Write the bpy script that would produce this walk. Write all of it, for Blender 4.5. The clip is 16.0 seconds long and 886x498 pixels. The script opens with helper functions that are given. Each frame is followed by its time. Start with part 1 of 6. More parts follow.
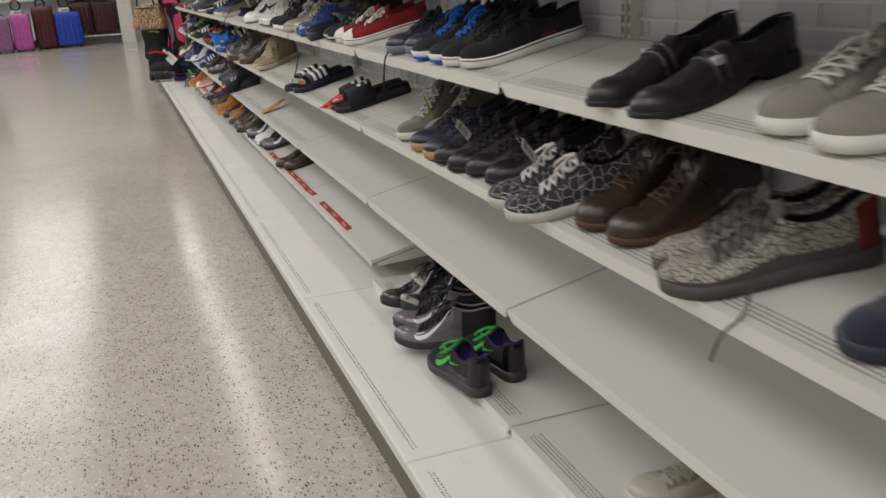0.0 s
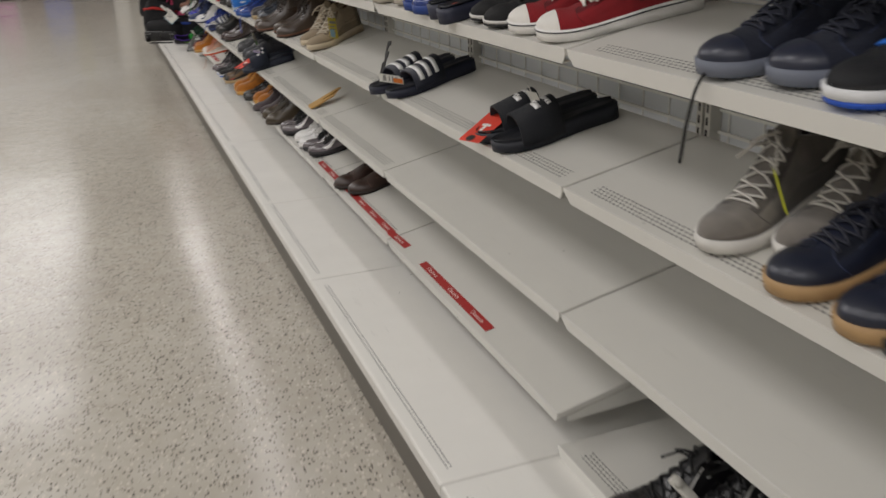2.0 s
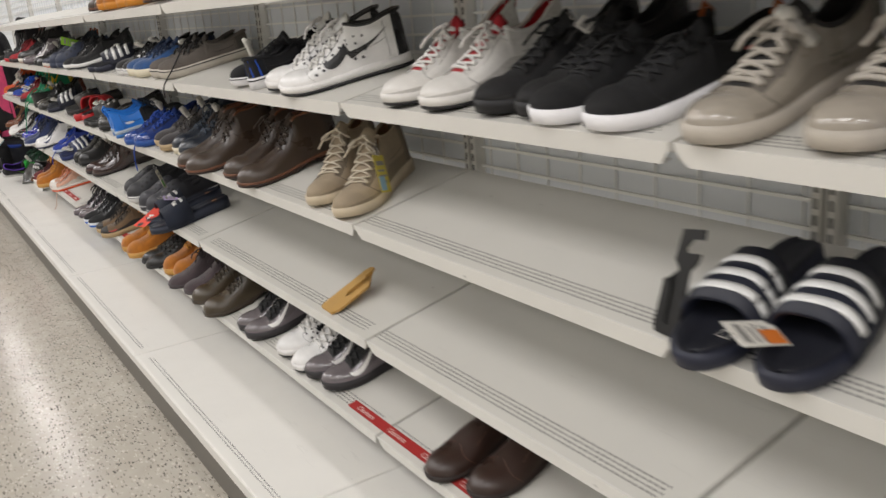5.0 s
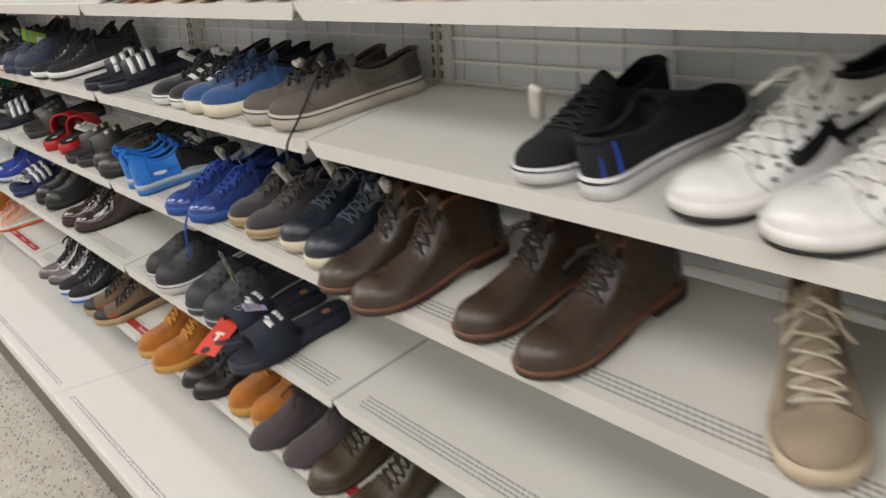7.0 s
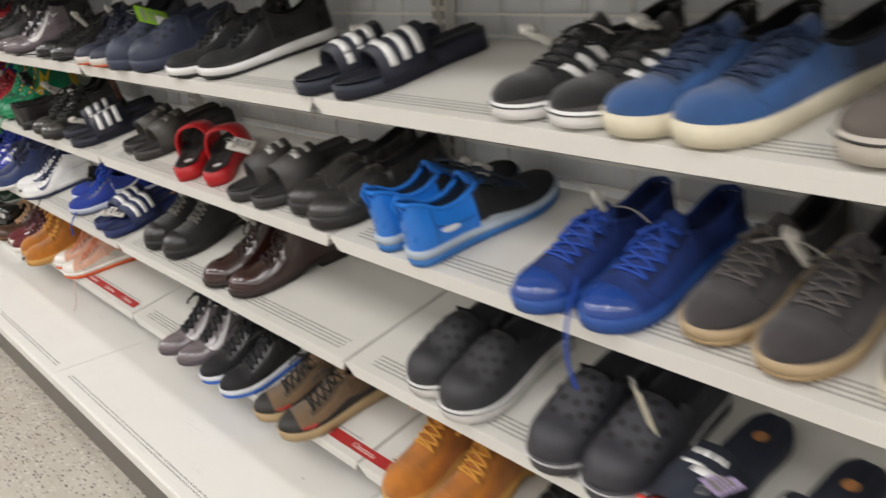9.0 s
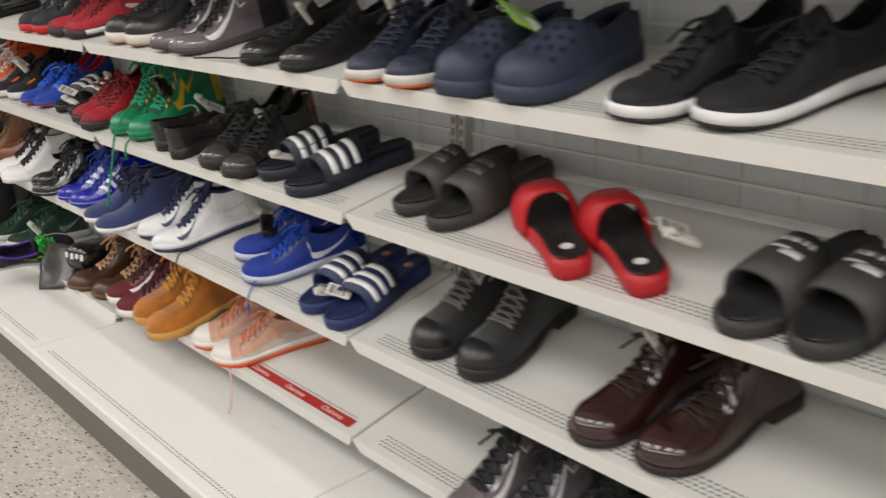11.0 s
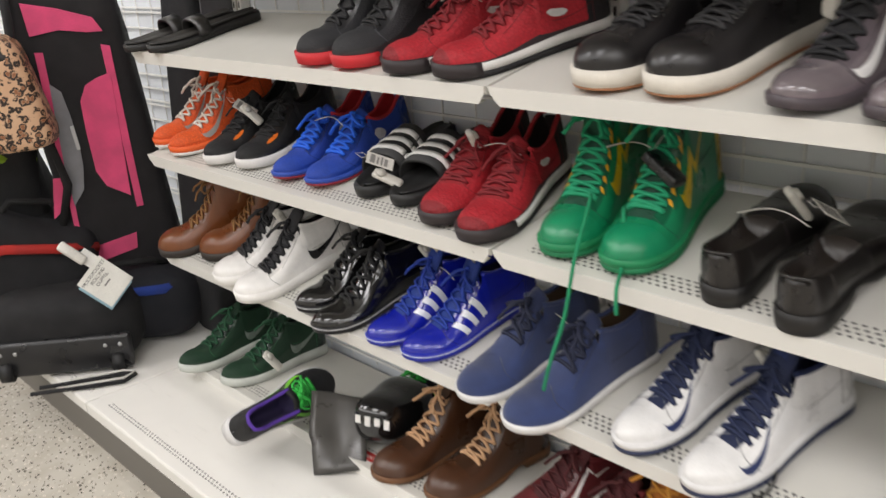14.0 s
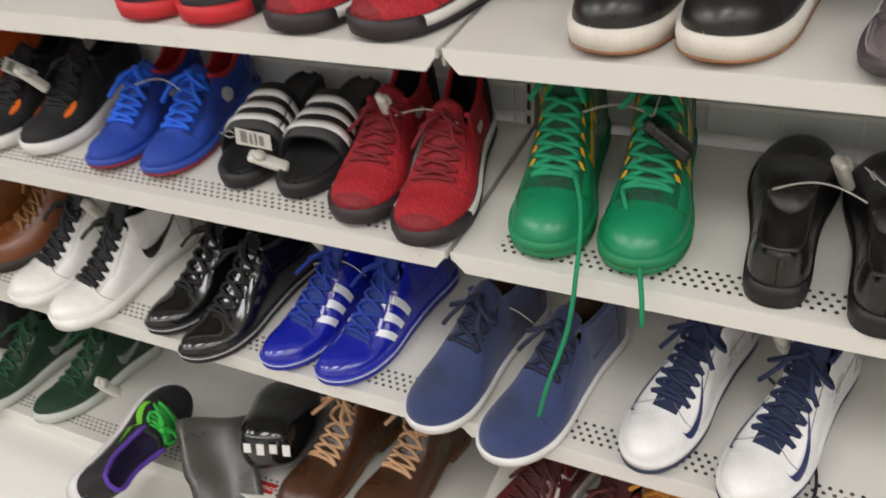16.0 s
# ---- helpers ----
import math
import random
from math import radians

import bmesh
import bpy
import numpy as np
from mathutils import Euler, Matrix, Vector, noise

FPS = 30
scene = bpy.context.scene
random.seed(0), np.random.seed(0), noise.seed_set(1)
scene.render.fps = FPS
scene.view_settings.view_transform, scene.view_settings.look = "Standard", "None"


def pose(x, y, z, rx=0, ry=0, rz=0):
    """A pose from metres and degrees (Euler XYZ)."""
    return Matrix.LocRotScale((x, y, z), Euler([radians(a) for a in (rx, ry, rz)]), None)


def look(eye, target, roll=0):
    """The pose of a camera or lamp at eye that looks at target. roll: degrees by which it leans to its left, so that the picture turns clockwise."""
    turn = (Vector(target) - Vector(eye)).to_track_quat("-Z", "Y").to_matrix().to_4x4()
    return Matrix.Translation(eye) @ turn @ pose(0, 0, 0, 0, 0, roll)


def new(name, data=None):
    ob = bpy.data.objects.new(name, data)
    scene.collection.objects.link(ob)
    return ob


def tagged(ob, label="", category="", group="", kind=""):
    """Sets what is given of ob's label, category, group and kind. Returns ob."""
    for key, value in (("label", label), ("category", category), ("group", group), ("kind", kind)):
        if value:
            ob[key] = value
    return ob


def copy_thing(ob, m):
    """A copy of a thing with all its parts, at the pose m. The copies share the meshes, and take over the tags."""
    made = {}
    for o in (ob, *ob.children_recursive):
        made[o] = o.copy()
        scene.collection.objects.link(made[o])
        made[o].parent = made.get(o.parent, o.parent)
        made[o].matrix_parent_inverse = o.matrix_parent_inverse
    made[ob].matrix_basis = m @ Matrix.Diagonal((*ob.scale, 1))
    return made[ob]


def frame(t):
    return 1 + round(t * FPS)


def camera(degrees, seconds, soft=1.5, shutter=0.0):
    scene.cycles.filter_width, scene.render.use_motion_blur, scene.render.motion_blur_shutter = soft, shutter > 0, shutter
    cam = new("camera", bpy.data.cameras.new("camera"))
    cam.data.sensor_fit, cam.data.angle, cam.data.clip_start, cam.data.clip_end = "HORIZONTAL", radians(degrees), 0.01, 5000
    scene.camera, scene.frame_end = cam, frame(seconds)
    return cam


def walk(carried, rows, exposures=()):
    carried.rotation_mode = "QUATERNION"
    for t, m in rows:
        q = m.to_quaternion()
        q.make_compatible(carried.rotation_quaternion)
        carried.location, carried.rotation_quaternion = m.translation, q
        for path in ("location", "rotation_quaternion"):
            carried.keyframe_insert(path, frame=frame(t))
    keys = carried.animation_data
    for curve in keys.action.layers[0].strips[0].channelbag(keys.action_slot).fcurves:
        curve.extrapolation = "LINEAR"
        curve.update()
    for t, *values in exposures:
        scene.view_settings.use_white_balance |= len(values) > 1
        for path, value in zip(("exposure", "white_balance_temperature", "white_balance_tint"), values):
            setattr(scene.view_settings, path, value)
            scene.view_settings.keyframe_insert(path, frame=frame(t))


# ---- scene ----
cam = camera(54.6, 16.0, shutter=0.5)
PATH = [
    (0, (-0.468, -1.742, 1.26), (0.179, 0.048, 0.645), -3.1),
    (0.5, (-0.494, -1.338, 1.248), (0.175, 0.425, 0.581), -2.6),
    (1, (-0.436, -0.92, 1.224), (0.233, 0.826, 0.516), -3.9),
    (1.5, (-0.443, -0.59, 1.231), (0.12, 1.202, 0.545), -2.1),
    (2, (-0.473, -0.205, 1.247), (0.182, 1.546, 0.537), -1.8),
    (2.5, (-0.458, 0.115, 1.231), (0.292, 1.854, 0.588), -3.7),
    (3, (-0.403, 0.415, 1.26), (0.422, 2.124, 0.627), -4.7),
    (3.5, (-0.428, 0.72, 1.252), (0.643, 2.301, 0.658), -3.8),
    (4, (-0.444, 1.01, 1.251), (0.723, 2.535, 0.692), -5.0),
    (4.5, (-0.441, 1.365, 1.252), (0.644, 2.959, 0.717), -5.7),
    (5, (-0.485, 1.704, 1.213), (0.529, 3.336, 0.657), -4.6),
    (7.5, (-0.472, 3.531, 1.324), (0.763, 4.974, 0.696), -2.7),
    (8, (-0.53, 3.85, 1.315), (0.761, 5.234, 0.668), -2.8),
    (8.5, (-0.57, 4.137, 1.311), (0.749, 5.464, 0.604), -2.9),
    (9, (-0.527, 4.439, 1.266), (0.677, 5.89, 0.601), -4.5),
    (9.2, (-0.53, 4.564, 1.263), (0.663, 6.028, 0.606), -4.1),
    (11.3, (-0.765, 5.842, 1.224), (0.561, 7.203, 0.598), 0.4),
    (11.5, (-0.8, 5.952, 1.244), (0.521, 7.313, 0.608), 0.2),
    (12, (-0.791, 6.246, 1.193), (0.469, 7.663, 0.557), -0.6),
    (12.5, (-0.724, 6.57, 1.219), (0.475, 8.05, 0.608), -1.6),
    (13, (-0.69, 6.911, 1.279), (0.62, 8.288, 0.656), -2.9),
    (13.5, (-0.714, 7.104, 1.247), (0.655, 8.417, 0.613), -0.9),
    (14, (-0.657, 7.323, 1.223), (0.643, 8.694, 0.567), -2.8),
    (14.5, (-0.592, 7.504, 1.227), (0.808, 8.783, 0.592), -2.7),
    (15, (-0.624, 7.637, 1.249), (0.935, 8.698, 0.583), -2.4),
    (15.5, (-0.618, 7.711, 1.257), (0.966, 8.676, 0.508), -2.7),
    (16, (-0.564, 7.778, 1.274), (1.008, 8.606, 0.354), -2.7),
]
walk(cam, [(t, look(e, g, r)) for t, e, g, r in PATH],
     exposures=[(0, -0.3), (1.2, -0.4), (2, -0.47), (2.6, -0.42), (3.5, -0.17), (4.5, 0.0), (7.4, 0.11), (8.2, 0.23), (9, 0.23), (12.5, 0.12), (13.5, 0.4), (14.2, 0.31), (15, 0.32), (16, 0.26)])

# ---- world and light ----
world = bpy.data.worlds.new("world")
scene.world = world
world.use_nodes = True
world.node_tree.nodes["Background"].inputs[0].default_value = (0.9, 0.95, 1.0, 1)
world.node_tree.nodes["Background"].inputs[1].default_value = 0.15
CEIL = 4.3
Y0, Y1, X0, X1 = -9.0, 22.0, -9.0, 9.0


def ceiling_lamp(x, y, sx, sy, watts, kelvin_rgb=(1.0, 0.972, 0.978)):
    lamp = bpy.data.lights.new("ceiling_area_lamp", "AREA")
    lamp.shape, lamp.size, lamp.size_y, lamp.energy, lamp.color = "RECTANGLE", sx, sy, watts, kelvin_rgb
    ob = new("fluorescent_light", lamp)
    ob.matrix_world = pose(x, y, CEIL - 0.09)
    return ob


# thin tube row, then two wide fill lamps added to brighten shelves and back
CEILING_LAMPS = [(0.5, 6.0, 0.06, 27.0, 130), (-5.6, 6.0, 2.0, 27.0, 580), (4.2, 6.0, 2.0, 27.0, 180)]
CEILING_LAMPS += [(-2.4, -5.0 + 3.1 * i, 1.7, 1.3, 52) for i in range(9)]
for sx, sy, swx, swy, watts in CEILING_LAMPS:
    ceiling_lamp(sx, sy, swx, swy, watts)


# ---- materials ----
def srgb(h):
    c = [int(h[i:i + 2], 16) / 255 for i in (0, 2, 4)]
    return tuple(v / 12.92 if v <= 0.04045 else ((v + 0.055) / 1.055) ** 2.4 for v in c) + (1.0,)


MATS = {}


def base_mat(name):
    m = bpy.data.materials.new(name)
    m.use_nodes = True
    nt = m.node_tree
    return m, nt, nt.nodes["Principled BSDF"]


def node(nt, kind, **values):
    n = nt.nodes.new(kind)
    for k, v in values.items():
        if k in n.inputs:
            n.inputs[k].default_value = v
    return n


def mixed(nt, fac, a, b, blend="MIX"):
    n = nt.nodes.new("ShaderNodeMix")
    n.data_type, n.blend_type = "RGBA", blend
    for sock, v in ((n.inputs["Factor"], fac), (n.inputs["A"], a), (n.inputs["B"], b)):
        if hasattr(v, "links"):
            nt.links.new(v, sock)
        else:
            sock.default_value = v
    return n.outputs["Result"]


def ramp(nt, src, lo, hi, a=0.0, b=1.0):
    n = nt.nodes.new("ShaderNodeMapRange")
    n.inputs["From Min"].default_value, n.inputs["From Max"].default_value = lo, hi
    n.inputs["To Min"].default_value, n.inputs["To Max"].default_value = a, b
    nt.links.new(src, n.inputs["Value"])
    return n.outputs["Result"]


def bumped(nt, bsdf, src, strength, dist=0.002):
    n = nt.nodes.new("ShaderNodeBump")
    n.inputs["Strength"].default_value, n.inputs["Distance"].default_value = strength, dist
    nt.links.new(src, n.inputs["Height"])
    nt.links.new(n.outputs["Normal"], bsdf.inputs["Normal"])


def tone(c, k):
    return tuple(min(1.0, v * k) for v in c[:3]) + (1.0,)


def cloth(kind, hexcol):
    """A shoe or bag material: kind says the surface, hexcol its colour."""
    key = (kind, hexcol)
    if key in MATS:
        return MATS[key]
    m, nt, b = base_mat(kind + "_" + hexcol)
    col = srgb(hexcol)
    co = nt.nodes.new("ShaderNodeTexCoord").outputs["Object"]
    rough, grain, gstr, vary = {"leather": (0.32, 420, 0.25, 0.13), "suede": (0.9, 900, 0.35, 0.3), "canvas": (0.85, 700, 0.5, 0.15),
                                "mesh": (0.75, 330, 0.6, 0.22), "rubber": (0.55, 500, 0.12, 0.12), "patent": (0.09, 60, 0.15, 0.1),
                                "plastic": (0.3, 200, 0.05, 0.08), "lace": (0.8, 900, 0.5, 0.2), "card": (0.6, 300, 0.05, 0.06), "print": (0.75, 330, 0.3, 0.2), "net": (0.6, 330, 0.3, 0.2), "knit": (0.7, 190, 0.9, 0.12)}[kind]
    big = node(nt, "ShaderNodeTexNoise", Scale=18.0, Detail=4.0)
    nt.links.new(co, big.inputs["Vector"])
    fine = node(nt, "ShaderNodeTexNoise", Scale=float(grain), Detail=3.0)
    nt.links.new(co, fine.inputs["Vector"])
    fac = ramp(nt, big.outputs["Fac"], 0.35, 0.68)
    out = mixed(nt, fac, tone(col, 1 - vary), tone(col, 1 + vary * 0.6))
    src = fine.outputs["Fac"]
    if kind in ("print", "net"):
        cells = node(nt, "ShaderNodeTexVoronoi", Scale=48.0 if kind == "print" else 105.0)
        cells.feature = "DISTANCE_TO_EDGE"
        nt.links.new(co, cells.inputs["Vector"])
        edge = ramp(nt, cells.outputs["Distance"], 0.024, 0.012) if kind == "print" else ramp(nt, cells.outputs["Distance"], 0.09, 0.05)
        out = mixed(nt, edge, out, srgb("cfccc5") if kind == "print" else srgb("2e2b29"))
    if kind in ("mesh", "canvas", "knit"):
        vor = node(nt, "ShaderNodeTexVoronoi", Scale=float(grain))
        nt.links.new(co, vor.inputs["Vector"])
        src = vor.outputs["Distance"]
        out = mixed(nt, ramp(nt, src, 0.1, 0.6, 0.0, 0.45 if kind in ("mesh", "knit") else 0.2), out, tone(col, 0.45))
    else:
        out = mixed(nt, ramp(nt, src, 0.45, 0.75, 0.0, 0.35), out, tone(col, 0.72))
    nt.links.new(out, b.inputs["Base Color"])
    nt.links.new(ramp(nt, big.outputs["Fac"], 0.3, 0.7, max(0.05, rough - 0.08), min(1, rough + 0.1)), b.inputs["Roughness"])
    if kind == "suede":
        b.inputs["Sheen Weight"].default_value = 0.3
    if kind in ("patent", "leather"):
        b.inputs["Coat Weight"].default_value = 0.6 if kind == "patent" else 0.22
        b.inputs["Coat Roughness"].default_value = 0.03 if kind == "patent" else 0.25
    bumped(nt, b, src, gstr, 0.0012 if kind in ("mesh", "canvas", "suede", "knit") else 0.0006)
    MATS[key] = m
    return m


def painted_metal(name, hexcol, rough=0.45, dots=False, dirt=0.5):
    """Powder-coated shelf steel, scuffed; dots: rows of punched holes near the front edge (object y runs along the shelf, x = 0 at the front)."""
    m, nt, b = base_mat(name)
    col = srgb(hexcol)
    geo = nt.nodes.new("ShaderNodeNewGeometry").outputs["Position"]
    big = node(nt, "ShaderNodeTexNoise", Scale=2.3, Detail=5.0, Roughness=0.65)
    nt.links.new(geo, big.inputs["Vector"])
    fine = node(nt, "ShaderNodeTexNoise", Scale=90.0, Detail=3.0)
    nt.links.new(geo, fine.inputs["Vector"])
    stretch = node(nt, "ShaderNodeMapping")
    stretch.inputs["Scale"].default_value = (60, 7, 40)
    nt.links.new(geo, stretch.inputs["Vector"])
    scuff = node(nt, "ShaderNodeTexNoise", Scale=1.0, Detail=6.0, Roughness=0.7)
    nt.links.new(stretch.outputs["Vector"], scuff.inputs["Vector"])
    out = mixed(nt, ramp(nt, big.outputs["Fac"], 0.35, 0.7, 0, 0.35 * dirt), col, tone(col, 0.82))
    out = mixed(nt, ramp(nt, scuff.outputs["Fac"], 0.62, 0.78, 0, 0.5 * dirt), out, tone(col, 0.6))
    spots = node(nt, "ShaderNodeTexVoronoi", Scale=9.0)
    nt.links.new(geo, spots.inputs["Vector"])
    out = mixed(nt, ramp(nt, spots.outputs["Distance"], 0.035, 0.02, 0, 0.7 * dirt), out, (0.06, 0.055, 0.05, 1))
    if dots:
        co = nt.nodes.new("ShaderNodeTexCoord").outputs["Object"]
        sep = nt.nodes.new("ShaderNodeSeparateXYZ")
        nt.links.new(co, sep.inputs[0])

        def math_(op, a, v=None):
            n = nt.nodes.new("ShaderNodeMath")
            n.operation = op
            nt.links.new(a, n.inputs[0])
            if v is not None:
                if hasattr(v, "links"):
                    nt.links.new(v, n.inputs[1])
                else:
                    n.inputs[1].default_value = v
            return n.outputs[0]
        pitch = 0.0127
        rows = math_("DIVIDE", sep.outputs["X"], pitch * 0.75)
        px = math_("MULTIPLY", math_("SUBTRACT", math_("FRACT", rows), 0.5), 0.75)
        shift = math_("MULTIPLY", math_("FRACT", math_("MULTIPLY", math_("FLOOR", rows), 0.5)), 1.0)
        py = math_("SUBTRACT", math_("FRACT", math_("ADD", math_("DIVIDE", sep.outputs["Y"], pitch), shift)), 0.5)
        r2 = math_("ADD", math_("POWER", px, 2.0), math_("POWER", py, 2.0))
        hole = math_("LESS_THAN", r2, 0.048)
        lo, hi = dots
        band = math_("MULTIPLY", math_("GREATER_THAN", sep.outputs["X"], lo), math_("LESS_THAN", sep.outputs["X"], hi))
        inside = math_("MULTIPLY", math_("GREATER_THAN", sep.outputs["Y"], 0.05), math_("LESS_THAN", sep.outputs["Y"], 1.16))
        cut = math_("MULTIPLY", math_("MULTIPLY", hole, band), inside)
        out = mixed(nt, cut, out, (0.02, 0.02, 0.02, 1))
    nt.links.new(out, b.inputs["Base Color"])
    nt.links.new(ramp(nt, big.outputs["Fac"], 0.3, 0.7, rough - 0.1, rough + 0.12), b.inputs["Roughness"])
    bumped(nt, b, fine.outputs["Fac"], 0.08, 0.0005)
    return m


def floor_mat():
    m, nt, b = base_mat("polished_terrazzo")
    geo = nt.nodes.new("ShaderNodeNewGeometry").outputs["Position"]
    big = node(nt, "ShaderNodeTexNoise", Scale=0.9, Detail=4.0)
    mid = node(nt, "ShaderNodeTexNoise", Scale=14.0, Detail=4.0)
    warp = node(nt, "ShaderNodeTexNoise", Scale=130.0, Detail=2.0)
    v1 = node(nt, "ShaderNodeTexVoronoi", Scale=108.0)
    v2 = node(nt, "ShaderNodeTexVoronoi", Scale=38.0)
    wob = node(nt, "ShaderNodeTexNoise", Scale=1.7, Detail=2.0)
    for n in (big, mid, warp, v2, wob):
        nt.links.new(geo, n.inputs["Vector"])
    add = nt.nodes.new("ShaderNodeVectorMath")
    add.operation = "MULTIPLY_ADD"
    nt.links.new(warp.outputs["Color"], add.inputs[0])
    add.inputs[1].default_value = (0.009, 0.009, 0.0)
    nt.links.new(geo, add.inputs[2])
    nt.links.new(add.outputs[0], v1.inputs["Vector"])
    col = mixed(nt, ramp(nt, big.outputs["Fac"], 0.35, 0.65), srgb("bcb7ac"), srgb("aea89d"))
    col = mixed(nt, ramp(nt, mid.outputs["Fac"], 0.4, 0.7, 0, 0.45), col, srgb("a59d8f"))
    # dark and light chips, each cell with its own shade
    sep = nt.nodes.new("ShaderNodeSeparateColor")
    nt.links.new(v1.outputs["Color"], sep.inputs[0])
    chip = nt.nodes.new("ShaderNodeMath")
    chip.operation = "MULTIPLY"
    nt.links.new(ramp(nt, v1.outputs["Distance"], 0.40, 0.30), chip.inputs[0])
    nt.links.new(ramp(nt, sep.outputs[0], 0.60, 0.64), chip.inputs[1])
    col = mixed(nt, chip.outputs[0], col, srgb("3a3632"))
    light = nt.nodes.new("ShaderNodeMath")
    light.operation = "MULTIPLY"
    nt.links.new(ramp(nt, v1.outputs["Distance"], 0.46, 0.36), light.inputs[0])
    nt.links.new(ramp(nt, sep.outputs[1], 0.78, 0.84), light.inputs[1])
    col = mixed(nt, light.outputs[0], col, srgb("cdc6ba"))
    nt.links.new(col, b.inputs["Base Color"])
    nt.links.new(ramp(nt, big.outputs["Fac"], 0.3, 0.7, 0.13, 0.22), b.inputs["Roughness"])
    b.inputs["Specular IOR Level"].default_value = 0.3
    bumped(nt, b, wob.outputs["Fac"], 0.16, 0.02)
    return m


def plaster(name, hexcol, rough=0.7, scale=3.0):
    m, nt, b = base_mat(name)
    geo = nt.nodes.new("ShaderNodeNewGeometry").outputs["Position"]
    n1 = node(nt, "ShaderNodeTexNoise", Scale=scale, Detail=6.0)
    nt.links.new(geo, n1.inputs["Vector"])
    nt.links.new(mixed(nt, n1.outputs["Fac"], tone(srgb(hexcol), 0.88), tone(srgb(hexcol), 1.06)), b.inputs["Base Color"])
    b.inputs["Roughness"].default_value = rough
    bumped(nt, b, n1.outputs["Fac"], 0.1, 0.003)
    return m


M_FLOOR = floor_mat()
M_WALL = plaster("wall_paint", "d9d8d2")
M_CEIL = plaster("ceiling_board", "d6d5cf", 0.9, 8.0)
M_SHELF = painted_metal("shelf_steel", "cfcdc6", 0.42, dots=(0.0190, 0.0571))
M_SHELF_PLAIN = painted_metal("shelf_steel_plain", "cfcdc6", 0.42)
M_LIP = painted_metal("shelf_lip_steel", "d9d7d1", 0.4, dirt=0.7)
M_BASE = painted_metal("base_deck_steel", "dfddd7", 0.4, dots=(0.0285, 0.0476), dirt=0.8)
M_PANEL = painted_metal("back_panel_board", "e3e7ec", 0.6, dirt=0.3)
M_WIRE = painted_metal("wire_coating", "f6f6f3", 0.4, dirt=0.3)
M_DARK = plaster("kick_black", "2a2826", 0.7)
# grey of the shaded floor below the base lip
M_LIP_SHADE = plaster("kick_grey", "6a665f", 0.6)


# ---- mesh tools ----
def finish(name, bm, mat, parent=None, label="", smooth=False, matrix=None):
    me = bpy.data.meshes.new(name)
    bmesh.ops.recalc_face_normals(bm, faces=bm.faces)
    bm.to_mesh(me)
    bm.free()
    me.materials.append(mat)
    if smooth:
        me.polygons.foreach_set("use_smooth", [True] * len(me.polygons))
    ob = new(name, me)
    if parent is not None:
        ob.parent = parent
    if matrix is not None:
        ob.matrix_basis = matrix
    if label:
        ob["label"] = label
    return ob


def part(name, bm, mat, parent, label="", smooth=False):
    return finish(name, bm, mat, parent, label, smooth)


def thing(name, m, label, category, group=""):
    ob = new(name)
    ob.empty_display_size = 0.05
    ob.matrix_basis = m
    return tagged(ob, label, category, group)


def box(bm, x0, x1, y0, y1, z0, z1, bevel=0.0):
    vs = [bm.verts.new((x, y, z)) for x in (x0, x1) for y in (y0, y1) for z in (z0, z1)]
    fs = [bm.faces.new([vs[i] for i in f]) for f in ((0, 1, 3, 2), (4, 6, 7, 5), (0, 4, 5, 1), (2, 3, 7, 6), (0, 2, 6, 4), (1, 5, 7, 3))]
    if bevel:
        es = {e for f in fs for e in f.edges}
        bmesh.ops.bevel(bm, geom=list(es), offset=bevel, segments=2, affect="EDGES", profile=0.5)
    return bm


def boxed(*a, bevel=0.0):
    return box(bmesh.new(), *a, bevel=bevel)


def tube(bm, pts, r, sides=5, closed=False):
    """A round cord along points."""
    pts = [Vector(p) for p in pts]
    rings = []
    n = len(pts)
    for i, p in enumerate(pts):
        a = pts[i - 1] if i or closed else p
        c = pts[(i + 1) % n] if i < n - 1 or closed else p
        d = (c - a).normalized()
        s = d.cross(Vector((0.13, 0.27, 1))).normalized()
        if s.length < 0.1:
            s = Vector((1, 0, 0))
        t2 = s.cross(d)
        rings.append([bm.verts.new(p + r * (math.cos(2 * math.pi * k / sides) * s + math.sin(2 * math.pi * k / sides) * t2)) for k in range(sides)])
    for i in range(n if closed else n - 1):
        a, c = rings[i], rings[(i + 1) % n]
        for k in range(sides):
            bm.faces.new((a[k], a[(k + 1) % sides], c[(k + 1) % sides], c[k]))
    if not closed:
        bm.faces.new(rings[0][::-1])
        bm.faces.new(rings[-1])
    return bm


def disc(bm, centre, normal, r, sides=8, lift=0.0):
    n = Vector(normal).normalized()
    a = n.orthogonal().normalized()
    b = n.cross(a)
    c = Vector(centre) + n * lift
    return bm.faces.new([bm.verts.new(c + r * (math.cos(2 * math.pi * k / sides) * a + math.sin(2 * math.pi * k / sides) * b)) for k in range(sides)])


